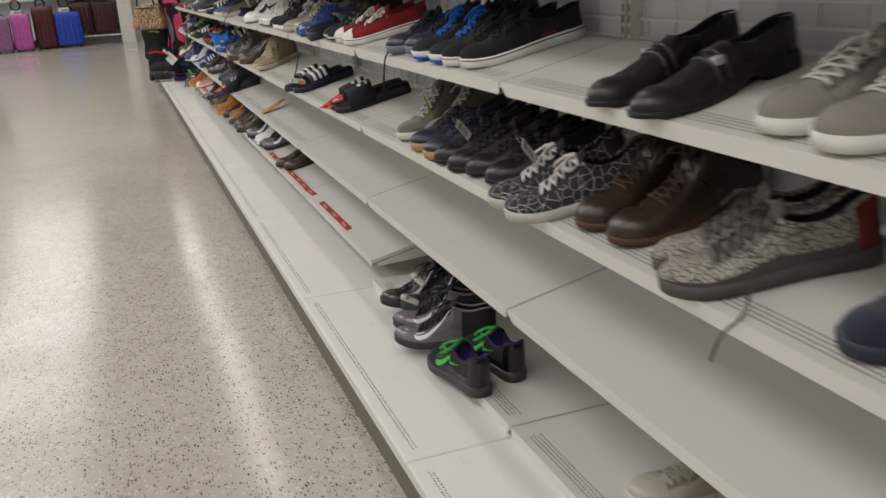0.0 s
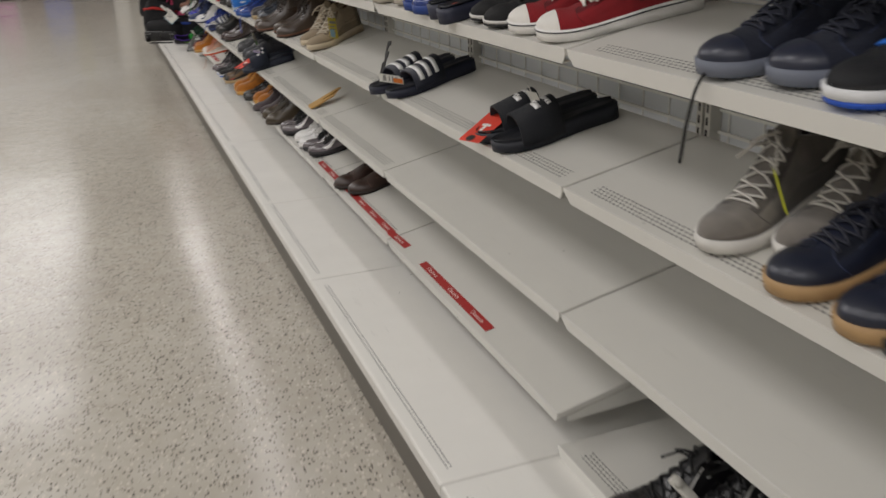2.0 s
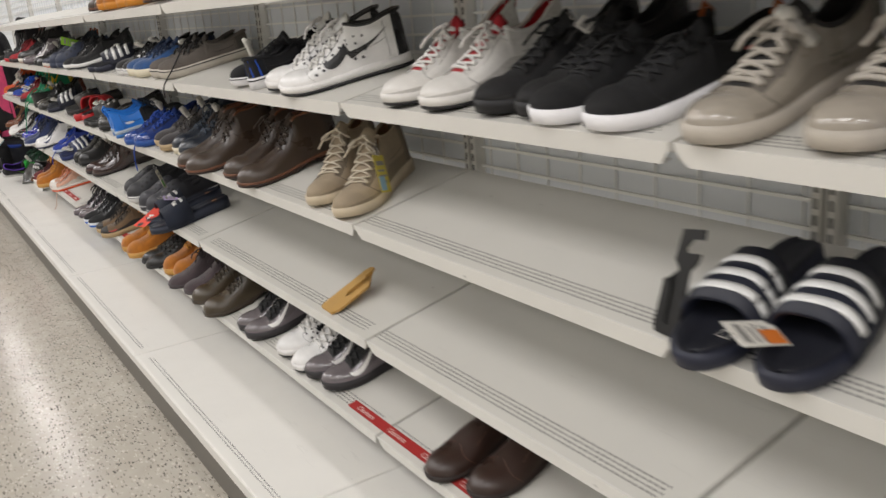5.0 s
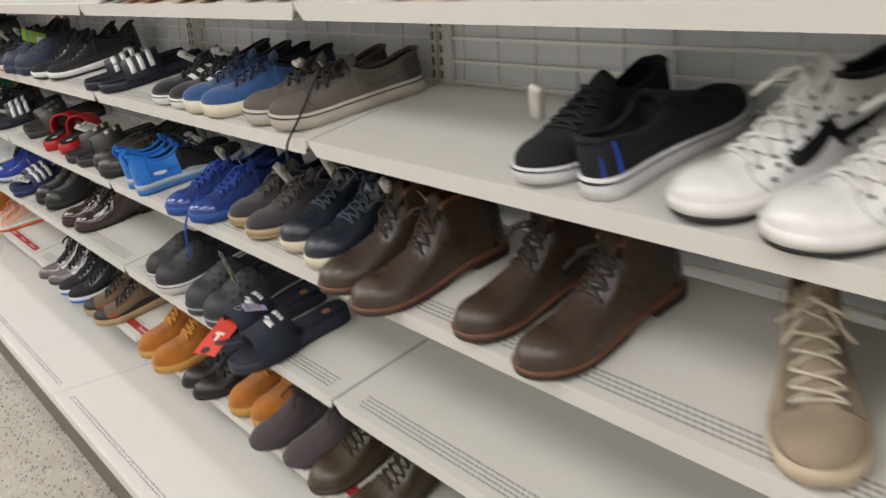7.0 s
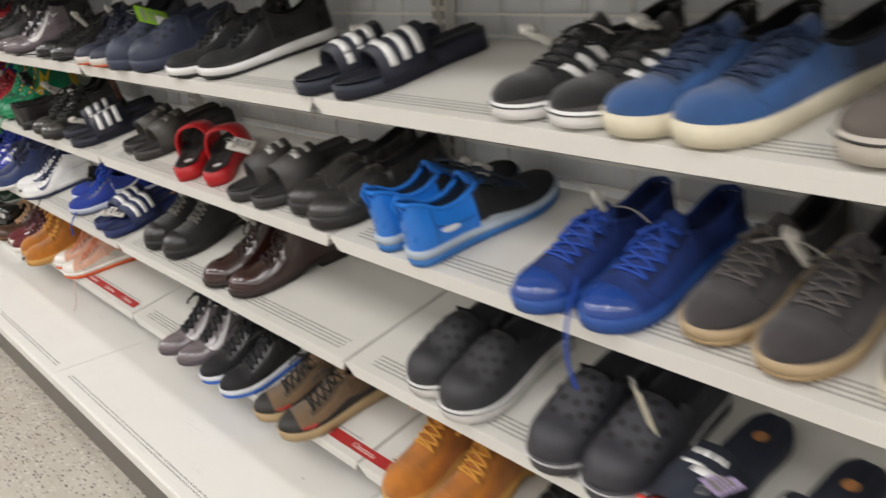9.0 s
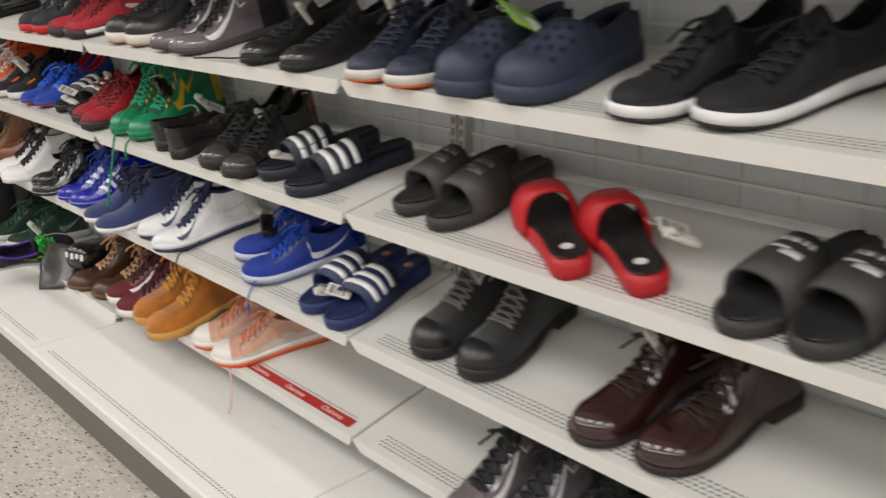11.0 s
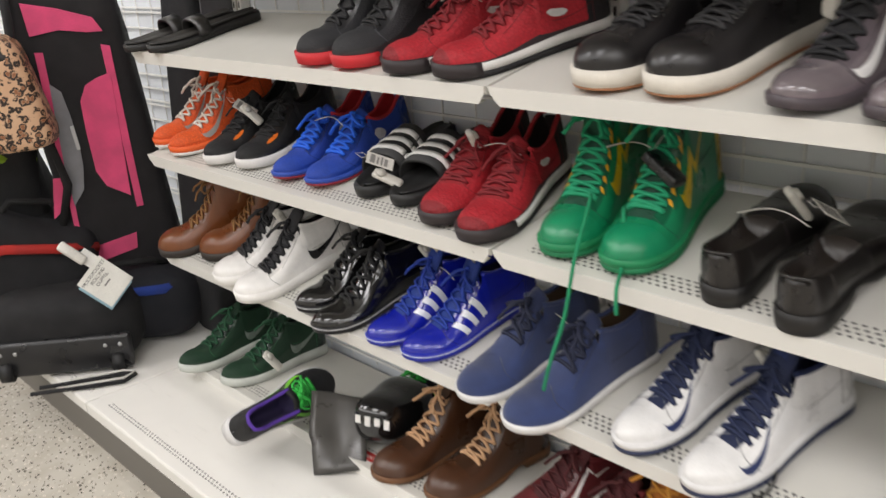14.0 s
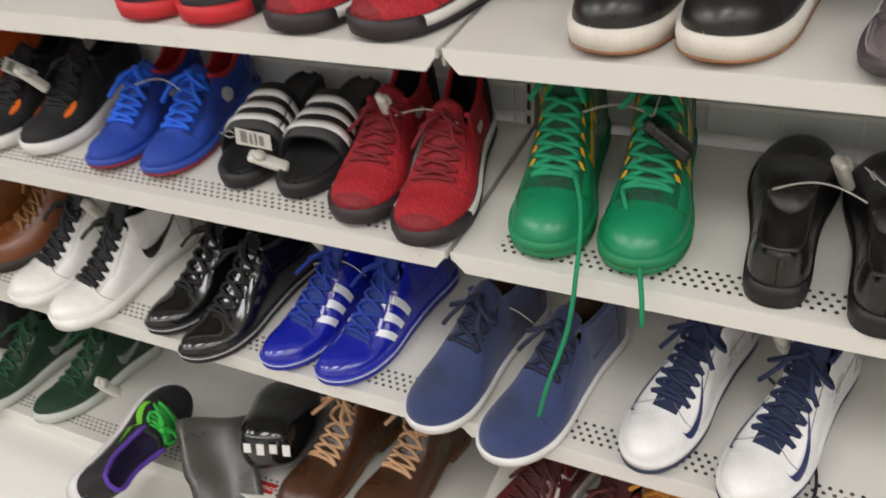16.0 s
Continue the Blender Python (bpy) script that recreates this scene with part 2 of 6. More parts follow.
# ---- the hall ----
bm = bmesh.new()
for x in (X0, X1):
    for y in (Y0, Y1):
        bm.verts.new((x, y, 0))
bm.verts.ensure_lookup_table()
bm.faces.new([bm.verts[i] for i in (0, 2, 3, 1)])
tagged(finish("floor", bm, M_FLOOR), "polished grey terrazzo shop floor with dark specks", "floor", kind="structure")
tagged(finish("ceiling", boxed(X0, X1, Y0, Y1, CEIL, CEIL + 0.1), M_CEIL), "white suspended shop ceiling", "ceiling", kind="structure")
for nm, a in (("wall_west", (X0 - 0.15, X0, Y0, Y1, 0, CEIL)), ("wall_east", (X1, X1 + 0.15, Y0, Y1, 0, CEIL)),
              ("wall_south", (X0, X1, Y0 - 0.15, Y0, 0, CEIL)), ("wall_north", (X0, X1, Y1, Y1 + 0.15, 0, CEIL))):
    tagged(finish(nm, boxed(*a), M_WALL), "plain off-white painted shop wall", "wall", kind="structure")
# housings for every lamp, the two added fill lamps included
for sx, sy, swx, swy, watts in CEILING_LAMPS:
    fx = thing("ceiling_light", pose(sx, sy, CEIL), "white ceiling housing over a strip, panel or added fill lamp", "light", "ceiling strip lights")
    part("housing", boxed(-swx / 2 - 0.04, swx / 2 + 0.04, -swy / 2, swy / 2, -0.08, 0, bevel=0.01), M_CEIL, fx)

# ---- the shoe gondola ----
BAY, FRONT, BACK, DECKX, DECKZ = 1.22, 0.315, 0.652, 0.04, 0.14
SHELVES = {"A": 0.242, "B": 0.484, "C": 0.756, "D": 1.022, "E": 1.268}
FIRST, LAST = -4, 10


def joint(k):
    """Where bay k begins; the third bay is a narrow one of 0.914 m."""
    return k * BAY - (0.306 if k > 2 else 0.0)


gondola = thing("shelving_gondola", pose(0, 0, 0), "white steel shop gondola with slotted uprights and wire grid back", "shelving")
for k in range(FIRST, LAST):
    y, wide = joint(k), joint(k + 1) - joint(k)
    part("base_deck", boxed(0, BACK - DECKX - 0.002, 0.0015, wide - 0.0015, -0.012, 0, bevel=0.003), M_BASE, gondola).matrix_basis = pose(DECKX, y, DECKZ)
    part("base_lip", boxed(DECKX - 0.003, DECKX, y + 0.002, y + wide - 0.002, DECKZ - 0.032, DECKZ - 0.003, bevel=0.001), M_LIP, gondola)
    part("back_panel", boxed(BACK + 0.012, BACK + 0.024, y, y + wide - 0.003, DECKZ, 1.95), M_PANEL, gondola)
    wires = bmesh.new()
    nv = 12 if wide > 1 else 9
    for i in range(nv):
        yy = y + 0.05 + i * (wide - 0.1) / (nv - 1)
        box(wires, BACK + 0.006, BACK + 0.010, yy - 0.0011, yy + 0.0011, DECKZ + 0.02, 1.93)
    for zz in (DECKZ + 0.04 + j * 0.15 + o for j in range(12) for o in (0, 0.014, 0.055, 0.10)):
        box(wires, BACK - 0.001, BACK + 0.0055, y + 0.028, y + wide - 0.028, zz - 0.0028, zz + 0.0028)
    tagged(part("wire_grid", wires, M_WIRE, gondola), kind="stuff")
# plate close behind the lip, its grey stands in for shade under the deck
part("kick_plate", boxed(DECKX + 0.012, DECKX + 0.022, joint(FIRST), joint(LAST), 0, DECKZ - 0.012), M_LIP_SHADE, gondola)
part("back_frame", boxed(BACK + 0.026, BACK + 0.07, joint(FIRST), joint(LAST), 0, 1.97), M_PANEL, gondola)
up = bmesh.new()
for s in (-1, 1):
    box(up, BACK - 0.018, BACK + 0.0118, s * 0.013 - 0.009, s * 0.013 + 0.009, DECKZ, 1.96, bevel=0.0015)
slots = bmesh.new()
for j in range(70):
    for s in (-1, 1):
        z = DECKZ + 0.03 + j * 0.0254
        box(slots, BACK - 0.0188, BACK - 0.0179, s * 0.013 - 0.003, s * 0.013 + 0.003, z - 0.008, z + 0.008)
for k in range(FIRST, LAST + 1):
    if k == FIRST:
        u0 = part("upright", up, M_LIP, gondola)
        part("slot_row", slots, M_DARK, u0)
    for o in ([u0] if k == FIRST else [u0.copy()]):
        if k != FIRST:
            scene.collection.objects.link(o)
            c = u0.children[0].copy()
            scene.collection.objects.link(c)
            c.parent = o
        o.matrix_basis = pose(0, joint(k), 0)


SLOPE = 12.5
TAN = math.tan(radians(SLOPE))


def shelf_unit(k, z, slope=SLOPE, label="", x=FRONT, steel=None):
    sh = thing("shelf", pose(x, joint(k), z, 0, -slope, 0), label or "white enamelled steel shelf with perforated front on slotted uprights", "shelf", "gondola shelves")
    wide = joint(k + 1) - joint(k)
    depth = (BACK - 0.02 - x) / math.cos(radians(slope))
    part("board", boxed(0.0015, depth, 0.004, wide - 0.004, -0.014, 0, bevel=0.0015), steel or M_SHELF, sh)
    bm = bmesh.new()
    outline = [(0.004, 0.0012), (wide - 0.004, 0.0012), (wide - 0.006, -0.010), (wide - 0.022, -0.030), (0.022, -0.030), (0.006, -0.010)]
    lip = [[bm.verts.new((px, py, pz)) for py, pz in outline] for px in (-0.0015, 0.0015)]
    bm.faces.new(lip[0])
    bm.faces.new(lip[1][::-1])
    for i in range(6):
        bm.faces.new((lip[0][i], lip[0][(i + 1) % 6], lip[1][(i + 1) % 6], lip[1][i]))
    box(bm, 0.0015, 0.016, 0.022, wide - 0.022, -0.030, -0.0285)
    part("front_lip", bm, M_LIP, sh)
    for yy in (0.006, wide - 0.010):
        bm = bmesh.new()
        prof = [(0.02, -0.018), (depth + 0.012, -0.018), (depth + 0.012, -0.085), (depth - 0.03, -0.08), (0.02, -0.032)]
        a = [bm.verts.new((px, yy, pz)) for px, pz in prof]
        c = [bm.verts.new((px, yy + 0.004, pz)) for px, pz in prof]
        bm.faces.new(a)
        bm.faces.new(c[::-1])
        for i in range(5):
            bm.faces.new((a[i], a[(i + 1) % 5], c[(i + 1) % 5], c[i]))
        part("bracket", bm, M_SHELF_PLAIN, sh)
    return sh


for nm, z in SHELVES.items():
    for k in range(-3, 8):
        if nm == "A" and (k < 1 or k == 7):
            continue
        plain = (nm, k) in (("D", 3), ("D", 6), ("D", 7), ("E", 3), ("B", 0), ("B", -1), ("A", 1), ("B", 1))
        shelf_unit(k, z, label="plain white enamelled steel shelf on slotted uprights" if plain else "", steel=M_SHELF_PLAIN if plain else None)
for k in (-2, -1, 0, 7):
    shelf_unit(k, 0.168, 0.0, label="white perforated steel shelf set low, just above the base deck")

# ---- shoes ----
def curve(pts, u):
    """Catmull-Rom through (u, value) pairs."""
    n = len(pts)
    if u <= pts[0][0]:
        return pts[0][1]
    for i in range(n - 1):
        (a, va), (b, vb) = pts[i], pts[i + 1]
        if u <= b:
            f = (u - a) / (b - a)
            ma = (vb - pts[i - 1][1]) / (b - pts[i - 1][0]) * (b - a) if i else (vb - va)
            mb = (pts[i + 2][1] - va) / (pts[i + 2][0] - a) * (b - a) if i + 2 < n else (vb - va)
            return va * (2 * f ** 3 - 3 * f ** 2 + 1) + ma * (f ** 3 - 2 * f ** 2 + f) + vb * (3 * f ** 2 - 2 * f ** 3) + mb * (f ** 3 - f ** 2)
    return pts[-1][1]


# top line of the upper: share of the length from the heel, height in metres above the sole's top
TOPS = {
    "low": [(0, .040), (.03, .050), (.10, .046), (.22, .036), (.33, .038), (.40, .047), (.46, .058), (.54, .052), (.62, .044), (.74, .032), (.86, .025), (.94, .020), (1, .006)],
    "runner": [(0, .064), (.03, .086), (.08, .083), (.20, .058), (.32, .056), (.40, .067), (.46, .078), (.54, .065), (.62, .047), (.74, .032), (.86, .022), (.94, .018), (1, .006)],
    "mid": [(0, .082), (.03, .099), (.10, .097), (.22, .088), (.33, .092), (.43, .103), (.50, .080), (.58, .062), (.66, .043), (.76, .031), (.86, .024), (.94, .020), (1, .008)],
    "high": [(0, .140), (.03, .162), (.10, .157), (.22, .148), (.33, .160), (.42, .160), (.49, .114), (.57, .081), (.66, .052), (.76, .039), (.86, .031), (.94, .026), (1, .008)],
    "boot": [(0, .114), (.03, .124), (.12, .122), (.24, .119), (.34, .122), (.41, .111), (.48, .082), (.56, .061), (.66, .049), (.76, .041), (.86, .036), (.94, .030), (1, .008)],
    "tall": [(0, .146), (.03, .154), (.12, .152), (.24, .150), (.34, .152), (.41, .136), (.48, .094), (.56, .066), (.66, .050), (.76, .043), (.86, .038), (.94, .032), (1, .008)],
    "dress": [(0, .048), (.03, .056), (.10, .054), (.22, .044), (.33, .043), (.42, .056), (.50, .052), (.62, .042), (.74, .034), (.86, .030), (.94, .023), (1, .005)],
    "loafer": [(0, .044), (.03, .053), (.10, .049), (.25, .038), (.38, .036), (.46, .044), (.55, .048), (.66, .040), (.76, .033), (.86, .028), (.94, .022), (1, .005)],
    "clog": [(0, .040), (.03, .050), (.10, .046), (.25, .040), (.38, .046), (.47, .070), (.56, .073), (.68, .062), (.78, .051), (.88, .039), (.95, .030), (1, .006)],
}
WIDTHS = {  # half widths: outer side, inner side
    "normal": ([(0, .004), (.012, .016), (.05, .028), (.12, .034), (.3, .036), (.5, .045), (.66, .054), (.78, .054), (.89, .043), (.96, .026), (.99, .012), (1, .003)],
               [(0, .004), (.012, .016), (.05, .027), (.12, .032), (.3, .032), (.5, .037), (.66, .047), (.78, .050), (.89, .044), (.96, .030), (.99, .015), (1, .003)]),
    "slim": ([(0, .004), (.012, .015), (.05, .026), (.12, .032), (.3, .033), (.5, .041), (.66, .050), (.78, .046), (.89, .033), (.96, .020), (.99, .011), (1, .003)],
             [(0, .004), (.012, .015), (.05, .025), (.12, .030), (.3, .029), (.5, .034), (.66, .043), (.78, .042), (.89, .034), (.96, .022), (.99, .012), (1, .003)]),
    "wide": ([(0, .004), (.012, .018), (.05, .032), (.12, .039), (.3, .042), (.5, .052), (.66, .060), (.78, .060), (.89, .051), (.96, .034), (.99, .016), (1, .003)],
             [(0, .004), (.012, .018), (.05, .031), (.12, .037), (.3, .038), (.5, .044), (.66, .053), (.78, .056), (.89, .051), (.96, .036), (.99, .018), (1, .003)]),
}
STATIONS = [0, .001, .004, .010, .018, .03, .05, .08, .12, .17, .22, .27, .32, .36, .395, .41, .432, .445, .457, .475, .495, .52, .56, .60, .64, .68, .72, .76, .80, .84, .87, .90, .925, .945, .962, .976, .987, .994, .998, 1]
SIZE = 1.0


class Last:
    """The form of one shoe: length, top line, widths and sole, from which all its parts are cut. inner: +1 if the inner side faces +y."""

    def __init__(self, st, inner):
        self.st, self.inner = st, inner
        self.L = st.get("L", 0.315)
        self.top = TOPS[st["top"]]
        self.w = WIDTHS[st.get("width", "normal")]
        self.mouth = {"clog": 0.46, "low": 0.45, "runner": 0.45, "mid": 0.42, "high": 0.42, "loafer": 0.45}.get(st["top"], 0.40)
        self.sh, self.sb, self.stoe = st.get("sole", (0.030, 0.024, 0.022))
        self.spring = st.get("spring", 0.010)
        self.arch = 0.66 if st["top"] in ("boot", "tall", "clog", "dress") else 0.76

    def base(self, u):
        """Height of the shoe's underside."""
        return self.spring * max(0.0, (u - 0.72) / 0.28) ** 2

    def soletop(self, u):
        return self.base(u) + curve([(0, self.sh), (.3, self.sh * 0.95), (.6, self.sb), (1, self.stoe)], u)

    def half(self, u, s):
        out = s * self.inner < 0
        pts, tip, back = self.w[0 if out else 1], (0.78 if out else 0.82) - self.st.get("point", 0.09 if self.st.get("width") == "slim" else 0.045), 0.12
        if u > tip:
            f = (u - tip) / (1 - tip)
            return max(0.0005, curve(pts, tip) * (1 - f ** 2.0) ** 0.5)
        if u < back:
            f = (back - u) / back
            return max(0.0005, curve(pts, back) * (1 - f ** 2.3) ** (1 / 2.3))
        return curve(pts, u)

    def rise(self, u):
        """Height of the top line over the sole."""
        if u > 0.82:
            f = (u - 0.82) / 0.18
            return curve(self.top, 0.82) * max(0.0, 1 - f ** 2.1) ** 0.62 + 0.003
        return curve(self.top, u)

    def pt(self, u, s, f):
        """A place on the outside: share u of the length, side s (+1 or -1), share f of the way from the sole to the rim or the middle."""
        zb, h, w = self.soletop(u) - 0.004, self.rise(u), self.half(u, s)
        x = u * self.L
        if u < self.mouth and u >= 0.028:
            shaft = min(1.0, max(0.0, h - 0.05) / 0.09)
            lean = 0.80 - 0.10 * shaft
            y = w * (1 + 0.05 * math.sin(math.pi * f) - (1 - lean) * f ** 1.6)
            return Vector((x - 0.004 * f * (u < 0.1), s * y, zb + (h + 0.004) * f))
        a = f * math.pi / 2
        k = self.arch + (0.1 if u > 0.8 else 0.0)
        if u < 0.028:
            k = 0.3
        return Vector((x, s * w * max(0.0, math.cos(a)) ** k, zb + (h + 0.004) * math.sin(a) ** 0.85))

    def row(self, u, n=12):
        """Half a cross-section on each side, as a list of points from one sole edge over the top to the other."""
        side = {}
        for s in (1, -1):
            pts = []
            if 0.028 <= u < self.mouth:
                for i in range(7):
                    pts.append(self.pt(u, s, i / 6))
                rim = pts[-1]
                zf = self.soletop(u) + 0.008
                for i in range(1, 6):
                    f = i / 5
                    yy = (abs(rim.y) - 0.006) * (1 - f ** 2.2)
                    pts.append(Vector((rim.x, s * yy, rim.z - 0.001 + (zf - rim.z) * (f ** 0.6))))
            else:
                for i in range(n):
                    pts.append(self.pt(u, s, i / (n - 1)))
            side[s] = pts
        return side[1] + side[-1][-2::-1]

    def normal(self, u, s, f):
        e = 0.01
        a = self.pt(u, s, min(1, f + e)) - self.pt(u, s, max(0, f - e))
        b = self.pt(min(1, u + e), s, f) - self.pt(max(0.03, u - e), s, f)
        n = a.cross(b)
        p = self.pt(u, s, f)
        out = p - Vector((min(p.x, 0.82 * self.L), 0, self.soletop(u)))
        n = n.normalized() if n.length > 1e-9 else out.normalized()
        return n if n.dot(out) > 0 else -n


def upper_parts(last, st):
    """The upper, cut into its visible pieces by region."""
    rows = [last.row(u) for u in STATIONS]
    n = len(rows[0])
    regions = {}
    toe, heel = st.get("toe_from", 0.84), st.get("heel_to", 0.13)
    for i in range(len(STATIONS) - 1):
        um = (STATIONS[i] + STATIONS[i + 1]) / 2
        for j in range(n - 1):
            c = min(j, n - 2 - j)
            inside = 0.028 <= STATIONS[i] < last.mouth and c >= 6
            if inside:
                r = "lining"
            elif last.mouth <= STATIONS[i] < st.get("vamp", 0.74) and c >= 9 and "tongue" in st:
                r = "tongue"
            elif last.mouth <= STATIONS[i] < st.get("vamp", 0.74) and 6 <= c < 9 and "eyestay" in st:
                r = "eyestay"
            elif um > toe and "toe" in st:
                r = "toe_cap"
            elif um < heel and "heel" in st:
                r = "heel_counter"
            elif c < st.get("rand_rows", 2) and "rand" in st:
                r = "mudguard"
            elif 0.028 <= STATIONS[i] < last.mouth and c == 5 and "collar" in st:
                r = "collar"
            else:
                r = "upper"
            bm, cache = regions.setdefault(r, (bmesh.new(), {}))
            vs = []
            for a, b in ((i, j), (i, j + 1), (i + 1, j + 1), (i + 1, j)):
                if (a, b) not in cache:
                    cache[(a, b)] = bm.verts.new(rows[a][b])
                vs.append(cache[(a, b)])
            try:
                bm.faces.new(vs)
            except ValueError:
                pass
    return {k: v[0] for k, v in regions.items()}


def sole_mesh(last, lo, hi, grow, heel_block=False, wave=0.0, start=0.0):
    """A band of the sole from share lo to share hi of its height."""
    bm = bmesh.new()
    rings = []
    us = [u for u in STATIONS if u >= start]
    for u in us:
        g = grow
        b, t = last.base(u), last.soletop(u)
        if heel_block:
            arch = 0.016 * max(0.0, min(1.0, (u - 0.27) / 0.03, (0.50 - u) / 0.14))
            b += arch
        z0, z1 = b + (t - b) * lo, b + (t - b) * hi
        if wave:
            z1 += wave * math.sin(u * 40)
        x = last.L / 2 + (u - 0.5) * (last.L + 2 * grow)
        e = min(1.0, (u / 0.02) ** 0.5, ((1 - u) / 0.02) ** 0.5)
        ring = []
        for y, z in ((last.half(u, 1) + g * e, z1), (last.half(u, 1) + g * 1.25 * e, (z0 + z1) / 2), (last.half(u, 1) + g * 0.6 * e, z0),
                     (-last.half(u, -1) - g * 0.6 * e, z0), (-last.half(u, -1) - g * 1.25 * e, (z0 + z1) / 2), (-last.half(u, -1) - g * e, z1)):
            ring.append(bm.verts.new((x, y, z)))
        rings.append(ring)
    for a, c in zip(rings, rings[1:]):
        for k in range(6):
            bm.faces.new((a[k], a[(k + 1) % 6], c[(k + 1) % 6], c[k]))
    bm.faces.new(rings[0])
    bm.faces.new(rings[-1][::-1])
    return bm


def patch(last, s, path, lift=0.0012, steps=22):
    """A flat mark on the side: path is rows of (u, f, half width in f) along its length."""
    bm = bmesh.new()
    prev = None
    k = len(path) - 1
    for i in range(steps + 1):
        t = i / steps * k
        a = min(int(t), k - 1)
        f = t - a
        u, c, w = (curve([(j, path[j][q]) for j in range(k + 1)], t) for q in range(3))
        w = max(w, 0.004)
        row = []
        for e in (c - w, c, c + w):
            e = min(0.98, max(0.03, e))
            row.append(bm.verts.new(last.pt(u, s, e) + last.normal(u, s, e) * lift))
        if prev:
            for q in (0, 1):
                bm.faces.new((prev[q], prev[q + 1], row[q + 1], row[q]))
        prev = row
    return bm


SIDE_MARK = [(.740, .50, .006), (.735, .40, .040), (.71, .30, .070), (.655, .26, .085), (.56, .30, .072), (.45, .41, .048), (.32, .57, .026), (.20, .74, .006)]
BARS = [[(.40 + d, .12, .0), (.401 + d, .13, .0), (.36 + d, .86, .0)] for d in (0, .075, .15)]


def bar_patch(last, s, u0, u1, width, f0=.12, f1=.85, lift=0.0012):
    bm = bmesh.new()
    prev = None
    for i in range(7):
        f = f0 + (f1 - f0) * i / 6
        u = u0 + (u1 - u0) * i / 6
        row = [bm.verts.new(last.pt(q, s, f) + last.normal(q, s, f) * lift) for q in (u - width / 2, u + width / 2)]
        if prev:
            bm.faces.new((prev[0], prev[1], row[1], row[0]))
        prev = row
    return bm


def lace_mesh(last, st, rnd):
    bm = bmesh.new()
    u0, u1, n = st.get("lace_u", (0.42, 0.73, 6))
    u0 = max(u0, last.mouth + 0.015)
    r = st.get("lace_r", 0.0020) * 1.25
    fe = st.get("lace_f", 0.68)
    us = [u0 + (u1 - u0) * i / (n - 1) for i in range(n)]
    holes = [[last.pt(u, s, fe) for s in (1, -1)] for u in us]
    crest = last.pt(us[0], 1, 1)

    def cross(ua, ub, lift):
        """One lace over the tongue from the +y side at ua to the -y side at ub."""
        run = []
        for k in range(9):
            q = k / 4 - 1
            u, s, f = ua + (ub - ua) * k / 8, (1 if q < 0 else -1), 1 - (1 - fe) * abs(q)
            f = min(f, 0.97)
            run.append(last.pt(u, s, f) + last.normal(u, s, f) * (0.0012 + lift * (1 - abs(q)) ** 0.5))
        tube(bm, run, r)
    for i in range(n):
        if i in (0, n - 1) or n < 5:
            cross(us[i], us[i], 0.002)
        if i < n - 1:
            cross(us[i], us[i + 1] + rnd.uniform(-.006, .006), 0.003)
            cross(us[i + 1] + rnd.uniform(-.006, .006), us[i], 0.005)
    knot = Vector((crest.x + 0.004, 0, crest.z + 0.006))
    if st.get("bow", True):
        for s in (1, -1):
            loop = []
            size = 0.030 + 0.012 * rnd.random()
            for i in range(9):
                a = 2 * math.pi * i / 8
                loop.append(knot + Vector((0.020 * (1 - math.cos(a)) * 0.5 + 0.010 * math.sin(a), s * size * (1 - math.cos(a)) * 0.5, 0.007 * math.sin(a) - 0.016 * (1 - math.cos(a)) * 0.5)))
            tube(bm, loop, r)
            end = [knot, knot + Vector((0.014, s * 0.014, 0.0)), knot + Vector((0.034 + 0.01 * rnd.random(), s * 0.026, -0.014)), knot + Vector((0.048, s * (0.034 + 0.008 * rnd.random()), -0.028))]
            tube(bm, end, r)
        tube(bm, [knot + Vector((0, -0.005, 0)), knot + Vector((0.002, 0, 0.003)), knot + Vector((0, 0.005, 0))], r * 2)
    return bm


def tongue_tab(last, st, badge=False):
    """The tongue's free end, standing up in front of the opening, or the badge on it."""
    bm = bmesh.new()
    u = last.mouth
    h = curve(last.top, u)
    z = last.soletop(u) + h
    w = min(last.half(u, 1), last.half(u, -1)) * 0.74
    rise = st.get("tab", 0.015)
    grids = []
    for lift in ((0.0055, 0.0078) if badge else (0, 0.006)):
        g = []
        for i in range(5):
            f = 0.42 + 0.45 * i / 4 if badge else i / 4
            row = []
            for j in range(7):
                c = (j / 3 - 1) * (0.55 if badge else 1)
                ww = w * (1 - 0.12 * f - 0.25 * max(0, f - 0.7))
                row.append(bm.verts.new((u * last.L + 0.014 - (0.032 + 0.01 * (rise > .03)) * f + lift * 0.6, c * ww, z - 0.008 - 0.010 * c * c + (rise + 0.008) * f + lift - 0.004 * abs(c) * f)))
            g.append(row)
        grids.append(g)
    a, b = grids
    for i in range(4):
        for j in range(6):
            bm.faces.new((a[i][j], a[i][j + 1], a[i + 1][j + 1], a[i + 1][j]))
            bm.faces.new((b[i][j], b[i + 1][j], b[i + 1][j + 1], b[i][j + 1]))
    for i in range(4):
        for j in (0, 6):
            bm.faces.new((a[i][j], a[i + 1][j], b[i + 1][j], b[i][j]))
    for j in range(6):
        bm.faces.new((a[4][j], a[4][j + 1], b[4][j + 1], b[4][j]))
    return bm


def col(spec, default="leather"):
    k, h = spec.split(":") if ":" in spec else (default, spec)
    return cloth(k, h)


SHOES = {}


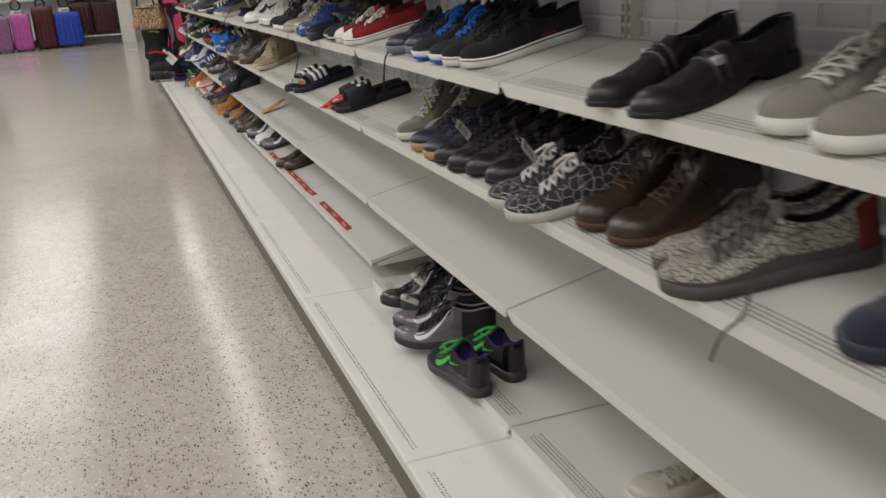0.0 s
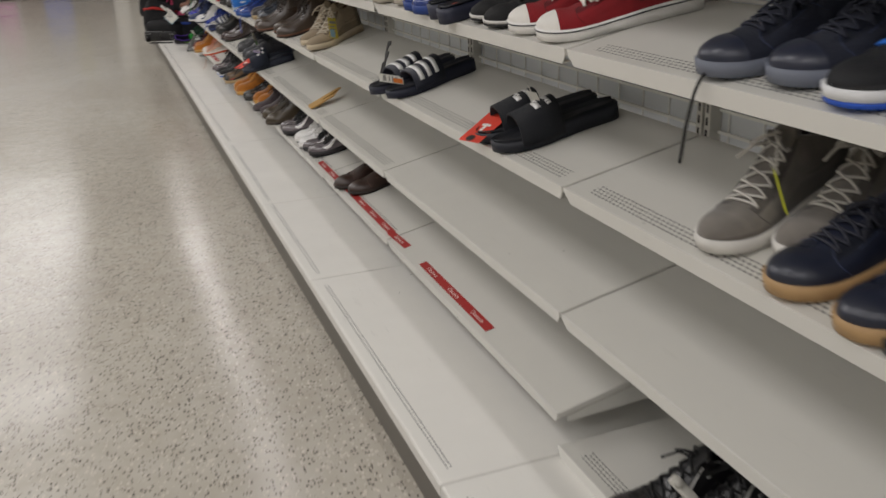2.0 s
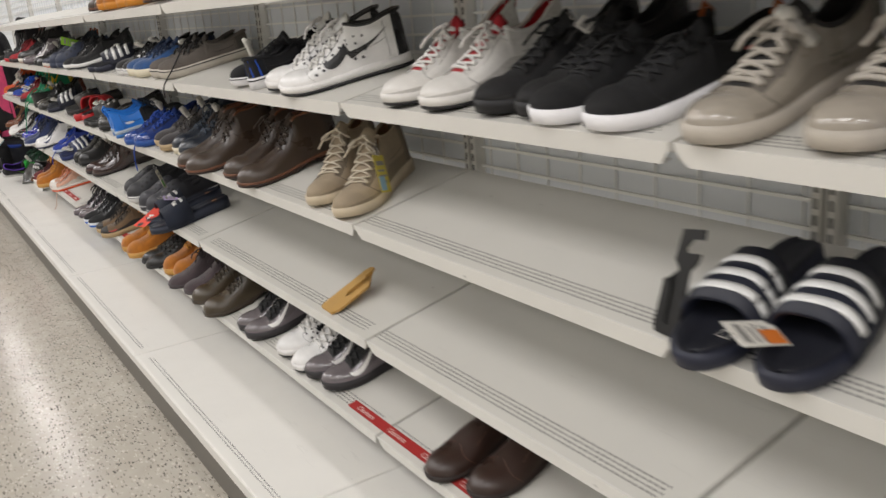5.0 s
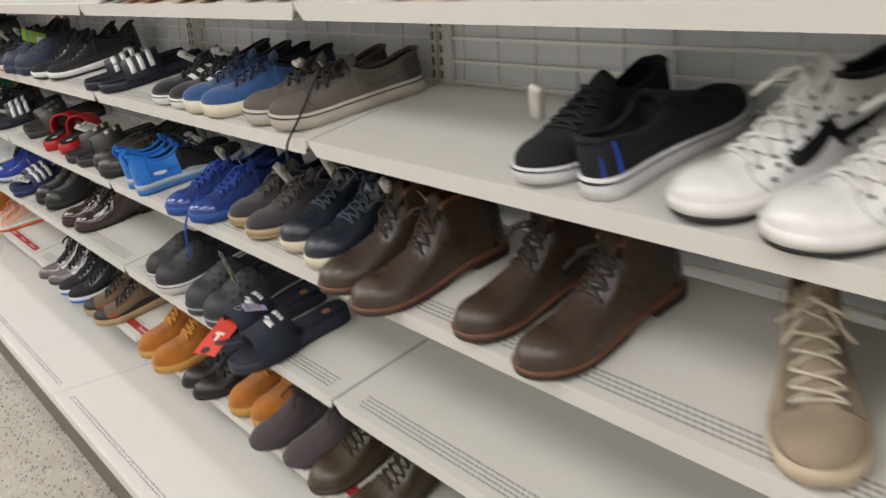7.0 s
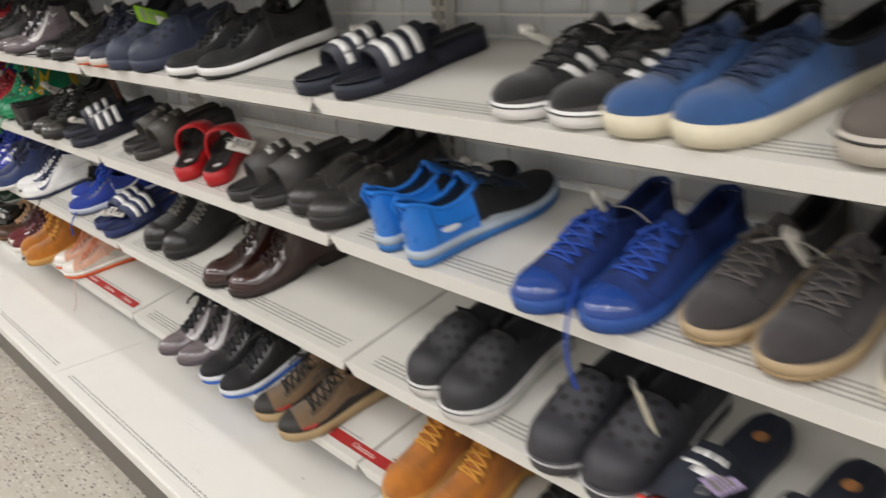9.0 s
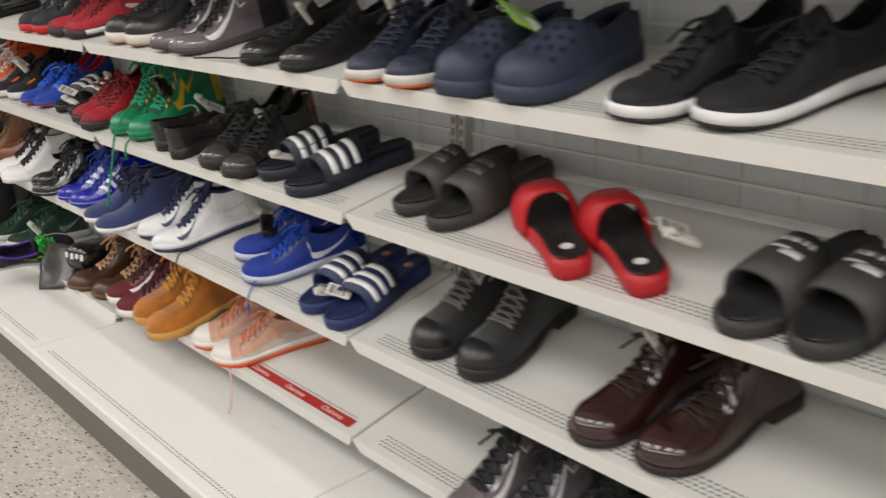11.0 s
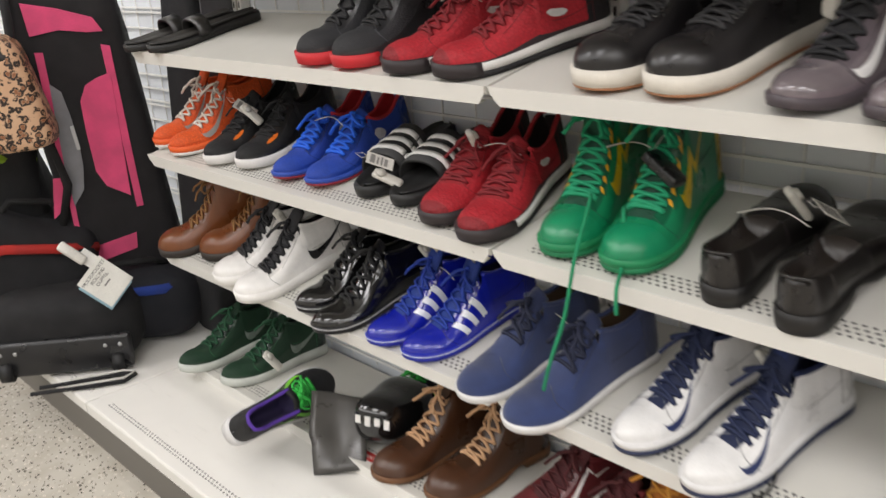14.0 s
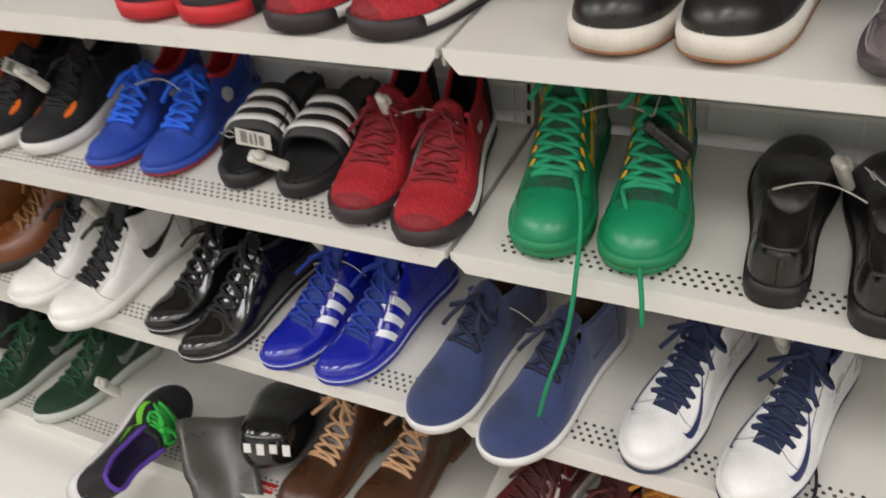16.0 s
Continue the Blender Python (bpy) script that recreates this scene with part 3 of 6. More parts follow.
def build_shoe(key, inner):
    """One shoe of a style, made once per foot; returns its top-level Empty at the toe's tip, pointing along -x when placed unturned."""
    st = STYLES[key]
    if st["form"] == "slide":
        return build_slide(key, inner)
    rnd = random.Random(hash_of(key) + (inner > 0))
    last = Last(st, inner)
    th = thing(st["name"], Matrix.Identity(4), st["label"], st.get("category", "shoe"), "shoes on the shelves")
    holder = {}

    def add(name, bm, mat, label="", smooth=True, parent=None):
        for v in bm.verts:
            v.co = Vector((last.L - v.co.x, -v.co.y, v.co.z)) * SIZE      # toe tip at the origin, heel along +x
        holder[name] = part(name, bm, mat, parent or th, label, smooth)
        return holder[name]
    heelb = st.get("heel_block", False)
    if "outsole" in st:
        add("outsole", sole_mesh(last, 0, st.get("out_share", 0.3), st.get("grow", 0.003), heelb), col(st["outsole"], "rubber"))
        mid = add("midsole", sole_mesh(last, st.get("out_share", 0.3), 1, st.get("grow", 0.003) + 0.0006), col(st["midsole"], "rubber"))
    else:
        mid = add("sole", sole_mesh(last, 0, 1, st.get("grow", 0.003), heelb), col(st["midsole"], "rubber"))
    if "bumper" in st:
        add("toe_bumper", sole_mesh(last, 0, 1.02, st.get("grow", 0.003) + 0.0014, start=.80), col(st["bumper"], "rubber"), parent=mid)
    if "line" in st:
        add("sole_stripe", sole_mesh(last, 0.72, 0.84, st.get("grow", 0.003) + 0.0012), col(st["line"], "rubber"), parent=mid)
    for r, bm in upper_parts(last, st).items():
        spec = {"lining": st.get("lining", "canvas:1a1a1c"), "tongue": st.get("tongue"), "toe_cap": st.get("toe"), "heel_counter": st.get("heel"),
                "mudguard": st.get("rand"), "collar": st.get("collar"), "eyestay": st.get("eyestay"), "upper": st["upper"]}[r]
        add(r, bm, col(spec))
    if "laces" in st:
        add("tongue_tab", tongue_tab(last, st), col(st.get("tongue", st["upper"])))
        if "badge" in st:
            add("tongue_badge", tongue_tab(last, st, True), col(st["badge"]))
        add("laces", lace_mesh(last, st, rnd), col(st["laces"], "lace"))
    if st["top"] not in ("clog",):
        bm = bmesh.new()
        us = [last.mouth - .006, (last.mouth + .36) / 2, .36, .32, .27, .22, .17, .12, .08, .05, .032]
        rim = [last.pt(u, 1, 1) for u in us] + [Vector((.010 * last.L - .003, 0, last.pt(.032, 1, 1).z + .002))] + [last.pt(u, -1, 1) for u in us[::-1]]
        tube(bm, [q - Vector((0, .002 * (1 if q.y > 0 else -1), .0015)) for q in rim], .0046 if "laces" in st and st["top"] != "dress" else .0024, 6)
        add("collar", bm, col(st.get("rim", st["upper"])))
    if "tick" in st:
        for s in (1, -1):
            a, b = st.get("mark_at", (.20, .735))
            add("side_mark", patch(last, s, [(a + (u - .20) / .535 * (b - a), f, w * 1.3) for u, f, w in SIDE_MARK]), col(st["tick"]), smooth=False)
    if "bars" in st:
        for s in (1, -1):
            for d in (0, .075, .15):
                add("side_stripe", bar_patch(last, s, .47 + d, .53 + d, .036, .15, .64), col(st["bars"]), smooth=False)
    if "blob" in st:
        u, f, w, c = st["blob"]
        for s in (1, -1):
            add("side_mark", patch(last, s, [(u - .06, f, .02), (u - .03, f, w), (u + .03, f, w), (u + .06, f, .02)]), col(c), smooth=False)
    if "wing" in st:
        for s in (1, -1):
            add("side_panel", patch(last, s, [(.16, .30, .26), (.30, .32, .26), (.45, .30, .24), (.60, .26, .20), (.70, .2, .12)], 0.0008), col(st["wing"]))
    if "dots" in st:
        bm = bmesh.new()
        for u in (.30, .36, .42, .48, .54, .60, .66):
            for f in (.25, .42, .58, .74):
                for s in (1, -1):
                    uu = u + 0.03 * ((f * 100) % 2)
                    disc(bm, last.pt(uu, s, f), last.normal(uu, s, f), 0.0035 * (1.2 - 0.5 * f), 7, 0.0011)
        tagged(add("perforation_pattern", bm, col(st["dots"]), smooth=False), kind="stuff")
    if "vents" in st:
        bm = bmesh.new()
        for u, f in ((.54, .93), (.62, .93), (.70, .93), (.78, .9), (.58, .72), (.66, .72), (.74, .72), (.81, .68), (.62, .5), (.70, .5), (.78, .46)):
            for s in (1, -1):
                disc(bm, last.pt(u, s, f), last.normal(u, s, f), 0.0062, 10, 0.0011)
        tagged(add("vent_pattern", bm, col(st["vents"]), smooth=False), kind="stuff")
        z0 = last.soletop(0.42) + 0.03
        bm = bmesh.new()
        prev = None
        for i in range(17):
            a = math.pi * i / 16
            y = 0.040 * math.cos(a)
            x = 0.42 * last.L - math.sin(a) * 0.40 * last.L
            z = z0 + 0.022 * math.sin(a)
            row = [bm.verts.new((x, y, z + q)) for q in (-0.011, 0.011)] + [bm.verts.new((x + 0.004 * math.sin(a), y * 0.94, z + q)) for q in (0.011, -0.011)]
            if prev:
                for q in range(4):
                    bm.faces.new((prev[q], prev[(q + 1) % 4], row[(q + 1) % 4], row[q]))
            prev = row
        add("heel_strap", bm, col(st["upper"]))
    if "eyelets" in st:
        bm = bmesh.new()
        for i in range(6):
            u = 0.44 + 0.035 * i
            for s in (1, -1):
                c = last.pt(u, s, .74) + last.normal(u, s, .74) * 0.0012
                nn = last.normal(u, s, .74)
                a = nn.orthogonal().normalized()
                b = nn.cross(a)
                tube(bm, [c + 0.0042 * (math.cos(t) * a + math.sin(t) * b) for t in (k * math.pi / 4 for k in range(8))], 0.0011, 4, True)
        tagged(add("eyelet_row", bm, cloth("plastic", st.get("eyelet_col", "d8d6d0"))), kind="stuff")
    if "strap" in st:
        for u in (.50, .56):
            bm = bmesh.new()
            pts = [last.pt(u, 1, f) for f in (.15, .4, .65, .85)] + [last.pt(u, 1, 1.0)] + [last.pt(u, -1, f) for f in (.85, .65, .4, .15)]
            cen = Vector((u * last.L, 0, last.soletop(u)))
            tube(bm, [p + (p - cen).normalized() * 0.002 for p in pts], 0.0042, 5)
            add("strap", bm, col(st["strap"]))
        bm = bmesh.new()
        p = last.pt(.53, -last.inner, .62)
        q = last.normal(.53, -last.inner, .62)
        box(bm, p.x - 0.010, p.x + 0.010, p.y - 0.008, p.y + 0.008, p.z - 0.004, p.z + 0.010, bevel=0.002)
        add("buckle", bm, cloth("plastic", "a9a7a2"))
    if "pull" in st:
        bm = bmesh.new()
        z = last.soletop(0.02) + curve(last.top, 0.03)
        tube(bm, [(0.002, 0, z - 0.03), (-0.006, 0, z), (0.004, 0, z + 0.014), (0.014, 0, z - 0.004)], 0.0045, 5)
        add("pull_loop", bm, col(st["pull"]))
    if "stripe" in st:
        for s in (1, -1):
            add("heel_stripe", bar_patch(last, s, .05, .05, .07, .05, .95), col(st["stripe"]), smooth=False)
    if "loops" in st:
        for i in range(5):
            u = 0.46 + 0.045 * i
            for s in (1, -1):
                add("lace_loop", patch(last, s, [(u - .008, .66, .05), (u + .012, .60, .05)], 0.002, 4), col(st["loops"]), smooth=False)
    # seams: raised threads along the toe, the eyestay and the heel
    if st["top"] != "clog" and st["name"] != "boot":
        bm = bmesh.new()
        lines = []
        for s in (1, -1):
            lines.append([(0.70 + 0.06 * math.sin(f * 3), s, f) for f in (.08, .25, .42, .6, .78, .95)])
            lines.append([(u, s, .52 - .10 * math.sin((u - .14) * 6)) for u in (.14, .2, .26, .32, .38)])
            lines.append([(.135, s, f) for f in (.08, .3, .5, .7, .9)])
            lines.append([(.43 + .055 * i, s, .62 - .03 * i) for i in range(5)])
        for ln in lines:
            tube(bm, [last.pt(u, s, f) + last.normal(u, s, f) * 0.0003 for u, s, f in ln], 0.0007, 4)
        add("stitching", bm, col(shade(st["upper"], 0.55 if sum(int(st["upper"].split(":")[1][i:i + 2], 16) for i in (0, 2, 4)) > 150 else 1.9)))
    return th


def hash_of(text):
    return sum((i + 1) * ord(c) for i, c in enumerate(text))


def build_slide(key, inner):
    st = STYLES[key]
    L = st.get("L", 0.30)
    last = Last(dict(top="low", L=L, sole=st.get("sole", (0.036, 0.027, 0.022)), width=st.get("width", "slim"), spring=0.006), inner)
    th = thing(st["name"], Matrix.Identity(4), st["label"], st.get("category", "sandal"), "shoes on the shelves")

    def add(name, bm, mat, smooth=True, parent=None, label=""):
        for v in bm.verts:
            v.co = Vector((L - v.co.x, -v.co.y, v.co.z)) * SIZE
        return part(name, bm, mat, parent or th, label, smooth)
    foot = add("footbed", sole_mesh(last, 0, 1, 0.004), col(st["sole_col"], "rubber"))
    # dished insole with a raised rim
    bm = bmesh.new()
    prev = None
    for u in STATIONS[2:-2]:
        z = last.soletop(u)
        row = []
        for c in (1, .86, .6, .25, -.25, -.6, -.86, -1):
            y = (last.half(u, 1) if c > 0 else last.half(u, -1)) * c
            row.append(bm.verts.new((u * L, y, z + 0.0012 + (0.006 if abs(c) == .86 else 0.003 if abs(c) == 1 else 0.0))))
        if prev:
            for q in range(7):
                bm.faces.new((prev[q], prev[q + 1], row[q + 1], row[q]))
        prev = row
    add("insole", bm, col(st["insole"], "rubber"), parent=foot)
    u0, u1 = st.get("strap_u", (.46, .76))
    thick, high = 0.006, st.get("high", 0.064)

    def arch(u, a, lift):
        w = last.half(u, 1) if math.cos(a) > 0 else last.half(u, -1)
        hgt = high * (1.08 - 0.55 * (u - u0))
        return Vector((u * L, (w + 0.005 + lift) * math.copysign(abs(math.cos(a)) ** 0.7, math.cos(a)), 0.014 + (last.soletop(u) - 0.014 + hgt + lift - 0.012) * math.sin(a) ** 0.8))

    def band(ua, ub, lift, t, a0=0.0, a1=math.pi, n=16):
        bm = bmesh.new()
        prev = None
        for i in range(n + 1):
            a = a0 + (a1 - a0) * i / n
            row = [bm.verts.new(arch(ua, a, lift + t)), bm.verts.new(arch((ua + ub) / 2, a, lift + t + 0.001)), bm.verts.new(arch(ub, a, lift + t)),
                   bm.verts.new(arch(ub, a, lift)), bm.verts.new(arch(ua, a, lift))]
            if prev:
                for q in range(5):
                    bm.faces.new((prev[q], prev[(q + 1) % 5], row[(q + 1) % 5], row[q]))
            else:
                bm.faces.new(row)
            prev = row
        bm.faces.new(prev[::-1])
        return bm
    strap = add("strap", band(u0, u1, 0.0, thick), col(st["strap_col"]))
    if "bars" in st:
        w = (u1 - u0) / 7.5
        for k in range(3):
            c = u0 + (u1 - u0) * (0.24 + 0.26 * k)
            for a0, a1 in ((.35, 2.35), (2.42, 2.80)):
                if inner > 0:
                    a0, a1 = math.pi - a1, math.pi - a0
                add("stripe", band(c - w / 2, c + w / 2, thick, 0.0016, a0, a1, 10), col(st["bars"]), parent=strap)
    if "mark" in st:
        c, big = st["mark"], st.get("mark_size", 1.0)
        add("emblem", band(u0 + .13, u0 + .13 + .045 * big, thick, 0.0012, 1.20, 1.62, 6), col(c), parent=strap)
        add("emblem", band(u0 + .12, u0 + .12 + .02 * big, thick, 0.0012, 1.55, 1.95, 6), col(c), parent=strap)
        for k in range(4):
            add("letter_bar", band(u0 + .045, u0 + .045 + .035 * big, thick, 0.0012, 1.15 + .2 * k, 1.28 + .2 * k, 2), col(c), parent=strap)
    if "dot" in st:
        bm = bmesh.new()
        disc(bm, (0.16 * L, 0, last.soletop(.16) + 0.0016), (0, 0, 1), 0.011, 16)
        add("round_mark", bm, col(st["dot"]), smooth=False, parent=foot)
    return th


def place_shoe(key, inner, x, y, level, yaw=0.0, roll=0.0, lift=0.0):
    """Puts a shoe with its toe tip at x, y on a shelf (or on the flat low one or the deck); yaw turns its heel towards +y."""
    flat = level in ("low", "deck")
    z = LEVEL[level] + 0.0014 + lift + (0 if flat else (x - FRONT) * TAN)
    m = Matrix.Translation((x, y, z)) @ Matrix.Rotation(radians(0 if flat else -SLOPE), 4, "Y") @ Matrix.Rotation(radians(yaw), 4, "Z") @ Matrix.Rotation(radians(roll), 4, "X")
    if (key, inner) not in SHOES:
        ob = build_shoe(key, inner)
        ob.matrix_basis = m
        SHOES[(key, inner)] = ob
        return ob
    return copy_thing(SHOES[(key, inner)], m)

# ---- shoe styles: colours as surface:hex ----
STYLES = {}


def style(key, name, label, form="shoe", **kw):
    kw.update(name=name, label=label, form=form)
    STYLES[key] = kw


def shade(spec, k):
    """The same surface, a shade darker or lighter."""
    surf, h = spec.split(":")
    return surf + ":" + "".join("%02x" % max(0, min(255, int(int(h[i:i + 2], 16) * k + (6 if k > 1 else 0)))) for i in (0, 2, 4))


def sneaker(key, label, upper, mid, top="low", **kw):
    d = dict(upper=upper, midsole=mid, top=top, laces="1c1c1e", tongue=upper, lining="canvas:17171a")
    other = "leather:" + upper.split(":")[1] if upper.startswith("mesh") else upper
    d.update(eyestay=shade(other, 0.72), heel=shade(other, 0.78))
    if top in ("runner", "mid", "high"):
        d.update(rand=shade(other, 0.86), rand_rows=2)
    d.update(kw)
    style(key, kw.get("nm", "sneaker"), label, **d)


def boots(key, label, upper, mid, top="boot", **kw):
    d = dict(upper=upper, midsole=mid, top=top, laces="3a2a1e", tongue=upper, lining="leather:2a201a", heel_block=True, lace_u=(0.41, 0.68, 6), category="boot")
    d.update(eyestay=shade(upper, 0.88), heel=shade(upper, 0.85))
    d.update(kw)
    style(key, "boot", label, **d)


def slides(key, label, **kw):
    style(key, "slide_sandal", label, form="slide", **kw)


sneaker("grey_canvas", "light grey canvas sneaker with white rubber sole", "canvas:8d8880", "d9d7d2", laces="c9c6bf", eyelets=1)
style("monk", "dress_shoe", "black leather dress shoe with buckled straps", upper="leather:131112", midsole="0d0c0c", top="dress", width="slim", point=0.08, heel_block=True, sole=(0.028, 0.012, 0.010), strap="leather:1a1818")
sneaker("black_lowtop", "black canvas sneaker with thick white sole", "canvas:131315", "e4e3e0", toe="canvas:131315", blob=(.3, .25, .06, "canvas:8e1f1f"), line="2a2a2a", laces="17171a")
sneaker("blk_blue", "black mesh sneaker with bright blue laces and white sole edge", "mesh:14161b", "dfe0e2", top="runner", laces="1d6fd6", outsole="1e50b8", out_share=.35)
sneaker("navy_knit", "dark navy knit sneaker with grey sole", "mesh:1d2233", "6e7380", top="low", laces="1c2030", toe="leather:23283a")
sneaker("red_canvas", "red canvas low sneaker with white rubber toe cap and white laces", "canvas:8e1a22", "e8e6e2", toe="rubber:e8e5df", toe_from=.86, laces="e6e2da", lace_r=.0028, line="23232a", lining="canvas:c9a88a", eyelets=1, lace_u=(.42, .70, 6))
sneaker("blk_red", "black knit trainer with red heel patch and thin white sole", "mesh:121214", "cfcdc9", top="mid", laces="1a1a1c", heel="mesh:141416", lining="canvas:6d1518", blob=(.26, .5, .10, "leather:b03030"), sole=(.024, .016, .013), outsole="1a1a1c", out_share=.5, rand="mesh:17171a")
slides("navy_slide", "dark navy rubber slide sandal with white striped strap", sole_col="1a1e30", insole="13151f", strap_col="rubber:161a2a", bars="leather:e2e2e0", strap_u=(.40, .76), high=.056)
sneaker("blue_gloss", "royal blue sneaker with glossy toe and blue sole", "suede:182c6c", "203c80", laces="1f3f9a", toe="patent:1a3478", lining="canvas:131a3a", tongue="suede:182c6c")
sneaker("silver", "metallic silver running shoe with grey sole", "leather:978f83", "b6aea2", top="runner", laces="b5aea3", toe="patent:a39b8f", rand="leather:857d72", lining="canvas:1f1d1c", rim="canvas:242221", tongue="mesh:2a2826", lace_r=.0030)
sneaker("blk_white", "black canvas sneaker with bright white sole and orange tab", "canvas:111113", "e9e8ea", laces="141416", pull="canvas:b4602c", blob=(.22, .7, .06, "leather:a8332c"))
sneaker("all_black", "plain black mesh sneaker with black sole", "mesh:100f11", "141315", top="runner", laces="131314")
sneaker("white_red", "white runner with black sole tips and red lining", "leather:e0ddd8", "e0ddd8", top="runner", laces="e2dfda", lace_r=.0026, lining="canvas:b3202b", rim="leather:dcd9d4", pull="canvas:b3202b", tongue="mesh:b3202b", outsole="1c1b1c", out_share=.3, rand="mesh:d2cec8", eyestay="leather:d0cdc8", heel="leather:d8d5d0")
sneaker("white_dots", "white high trainer with punched holes and black side mark", "leather:e6e5e3", "e6e4e1", top="mid", laces="e4e2de", lace_r=.0026, tick="leather:151518", mark_at=(.12, .62), dots="rubber:1c1c1e", outsole="1b1b1d", out_share=.3, lining="canvas:26262a", rim="leather:1c1c1e", eyestay="leather:dcdad7", heel="leather:1d1d1f", heel_to=.08, rand="leather:e8e6e4")
sneaker("blk_bluetab", "black slip-on sneaker with blue heel stripe and white sole", "canvas:131316", "dddcdd", laces="17171a", heel="canvas:12141c", line="1e1e20", stripe="canvas:1c54c8", bow=False)
sneaker("grey_skate", "grey canvas skate shoe with off-white sole and black line", "canvas:665f59", "bdb6aa", laces="2a2827", lace_r=.0025, line="2c2a29", lining="canvas:2a2624", tongue="canvas:4d4843", eyestay="canvas:5e5852", sole=(.032, .030, .030), lace_u=(.42, .68, 5))
sneaker("blue_slip", "blue suede sneaker with cream sole", "suede:2b5286", "d8d0b8", laces="1a2c4a", heel="suede:1c2c4c", heel_to=.3, lining="canvas:15181f", rim="canvas:17191f", tongue="suede:1f3558", sole=(.030, .028, .028))
sneaker("blk_bars", "black sneaker with white side stripes and white sole", "suede:161617", "e3e2e0", laces="161617", bars="leather:e0dfdc", line="2a2a2a", rand="leather:3c3b3b")
sneaker("blk_wave", "black runner with wavy white sole", "mesh:101012", "e0dfde", top="runner", laces="121214", outsole="17171a", out_share=.25)
style("navy_clog", "foam_clog", "navy blue foam clog with round vent holes", upper="rubber:2b3348", midsole="2b3348", top="clog", width="wide", sole=(.034, .028, .026), L=.295, vents="rubber:10131d", lining="rubber:232a3d")
sneaker("navy_orange", "dark navy hiking sneaker with white sole and orange accents", "leather:1a1f30", "cfcac2", top="runner", laces="1b2236", outsole="c9582a", out_share=.22, toe="rubber:252b3e", pull="canvas:b5552c")
style("square_dress", "dress_shoe", "glossy black square-toed dress shoe", upper="leather:0f0e0f", midsole="0c0b0b", top="dress", width="slim", point=0.08, heel_block=True, sole=(.028, .013, .012), laces="111111", tongue="leather:0f0e0f", toe="patent:0e0d0e", toe_from=.9, bow=False)
sneaker("gunmetal", "gunmetal purple-grey studded sports shoe with white side mark", "patent:6d6468", "4a4247", top="mid", laces="17171a", lace_r=.0026, tick="leather:e6e4e2", mark_at=(.36, .74), lining="canvas:141416", heel="leather:141416", heel_to=.25, rand="patent:766b70", tongue="mesh:161517", eyestay="patent:5d5459", tab=.04, rim="canvas:141416", width="slim", sole=(.022, .018, .014), spring=.016)
boots("black_hightop", "black leather high-top with off-white sole and tan base", "leather:211f20", "d9d3c8", top="boot", eyelets=1, eyelet_col="5c5a58", laces="242324", lace_r=.0025, outsole="9a6a48", out_share=.14, blob=(.34, .62, .035, "canvas:a8242e"), heel_block=False, category="shoe", lining="canvas:1a1a1a", toe="leather:191718", toe_from=.78, sole=(.032, .030, .028), badge="leather:9a5530", tab=.045, lace_u=(.41, .70, 7))
sneaker("red_knit", "red knit running shoe with pale logo and black toe rubber", "knit:b01a28", "d6d3d0", top="runner", laces="7a141d", lace_r=.0025, outsole="1c1b1d", out_share=.42, rand="rubber:2a2023", rand_rows=1, toe="knit:8c1822", toe_from=.94, bumper="rubber:2a2224", blob=(.34, .62, .09, "leather:d8d5d2"), lining="canvas:20181a", tongue="knit:9c1822", eyestay="knit:a81926", heel="mesh:1c191d", heel_to=.16, tab=.012,)
sneaker("blk_redtoe", "dark grey and black basketball shoe with red toe sole", "mesh:2a2a2d", "262629", top="high", laces="1a1a1c", lace_r=.0026, outsole="1d1c1e", out_share=.35, bumper="rubber:c0222a", lining="canvas:5d1418", tongue="mesh:19191b", blob=(.24, .60, .10, "leather:a6a4a4"), pull="canvas:a51f26", tab=.03)
slides("strappy", "black leather strappy thong sandal", sole_col="1a1918", insole="221f1c", strap_col="leather:1b1917", sole=(.022, .018, .016), strap_u=(.5, .62), high=.04, L=.29)
slides("navy_slide_plain", "navy rubber slide sandal with orange heel mark", sole_col="22263a", insole="14161e", strap_col="rubber:161821", dot="leather:d8562a", strap_u=(.42, .80), high=.045)
# shelf C
sneaker("navy_plain", "navy suede sneaker with dark sole", "suede:1a2036", "23283a", laces="1c2238")
sneaker("grey_mesh", "grey honeycomb mesh running shoe with dark grey rand and red heel", "net:a9a398", "4b4542", top="runner", laces="55504b", rand="rubber:4a4340", heel="mesh:7a221e", lining="canvas:1e1d1d", tongue="mesh:77716a", L=.33)
boots("brown_welt", "dark brown leather boot with stitched welt", "leather:33241b", "4a2f1e", laces="4b3626", sole=(.030, .016, .014))
sneaker("print_knit", "black and white printed knit sneaker with white laces", "print:29282a", "b8b4ae", top="runner", laces="dcd8d2", lace_r=.0025, tongue="mesh:1d1c1d", eyestay="mesh:232223", heel="mesh:232223", rand="print:29282a")
style("blk_dress", "dress_shoe", "black leather lace-up dress shoe", upper="leather:121111", midsole="0d0c0c", top="dress", width="slim", point=0.08, heel_block=True, sole=(.028, .013, .011), laces="141313", tongue="leather:121111", bow=False)
sneaker("navy_gum", "navy leather sneaker with tan gum sole", "leather:1d2233", "b18f63", laces="2a2c38", lining="canvas:20222c")
sneaker("grey_hi", "grey suede mid sneaker with white sole and white laces", "suede:79736c", "d8d5cf", top="mid", laces="c9c5bd", lining="canvas:5d5751")
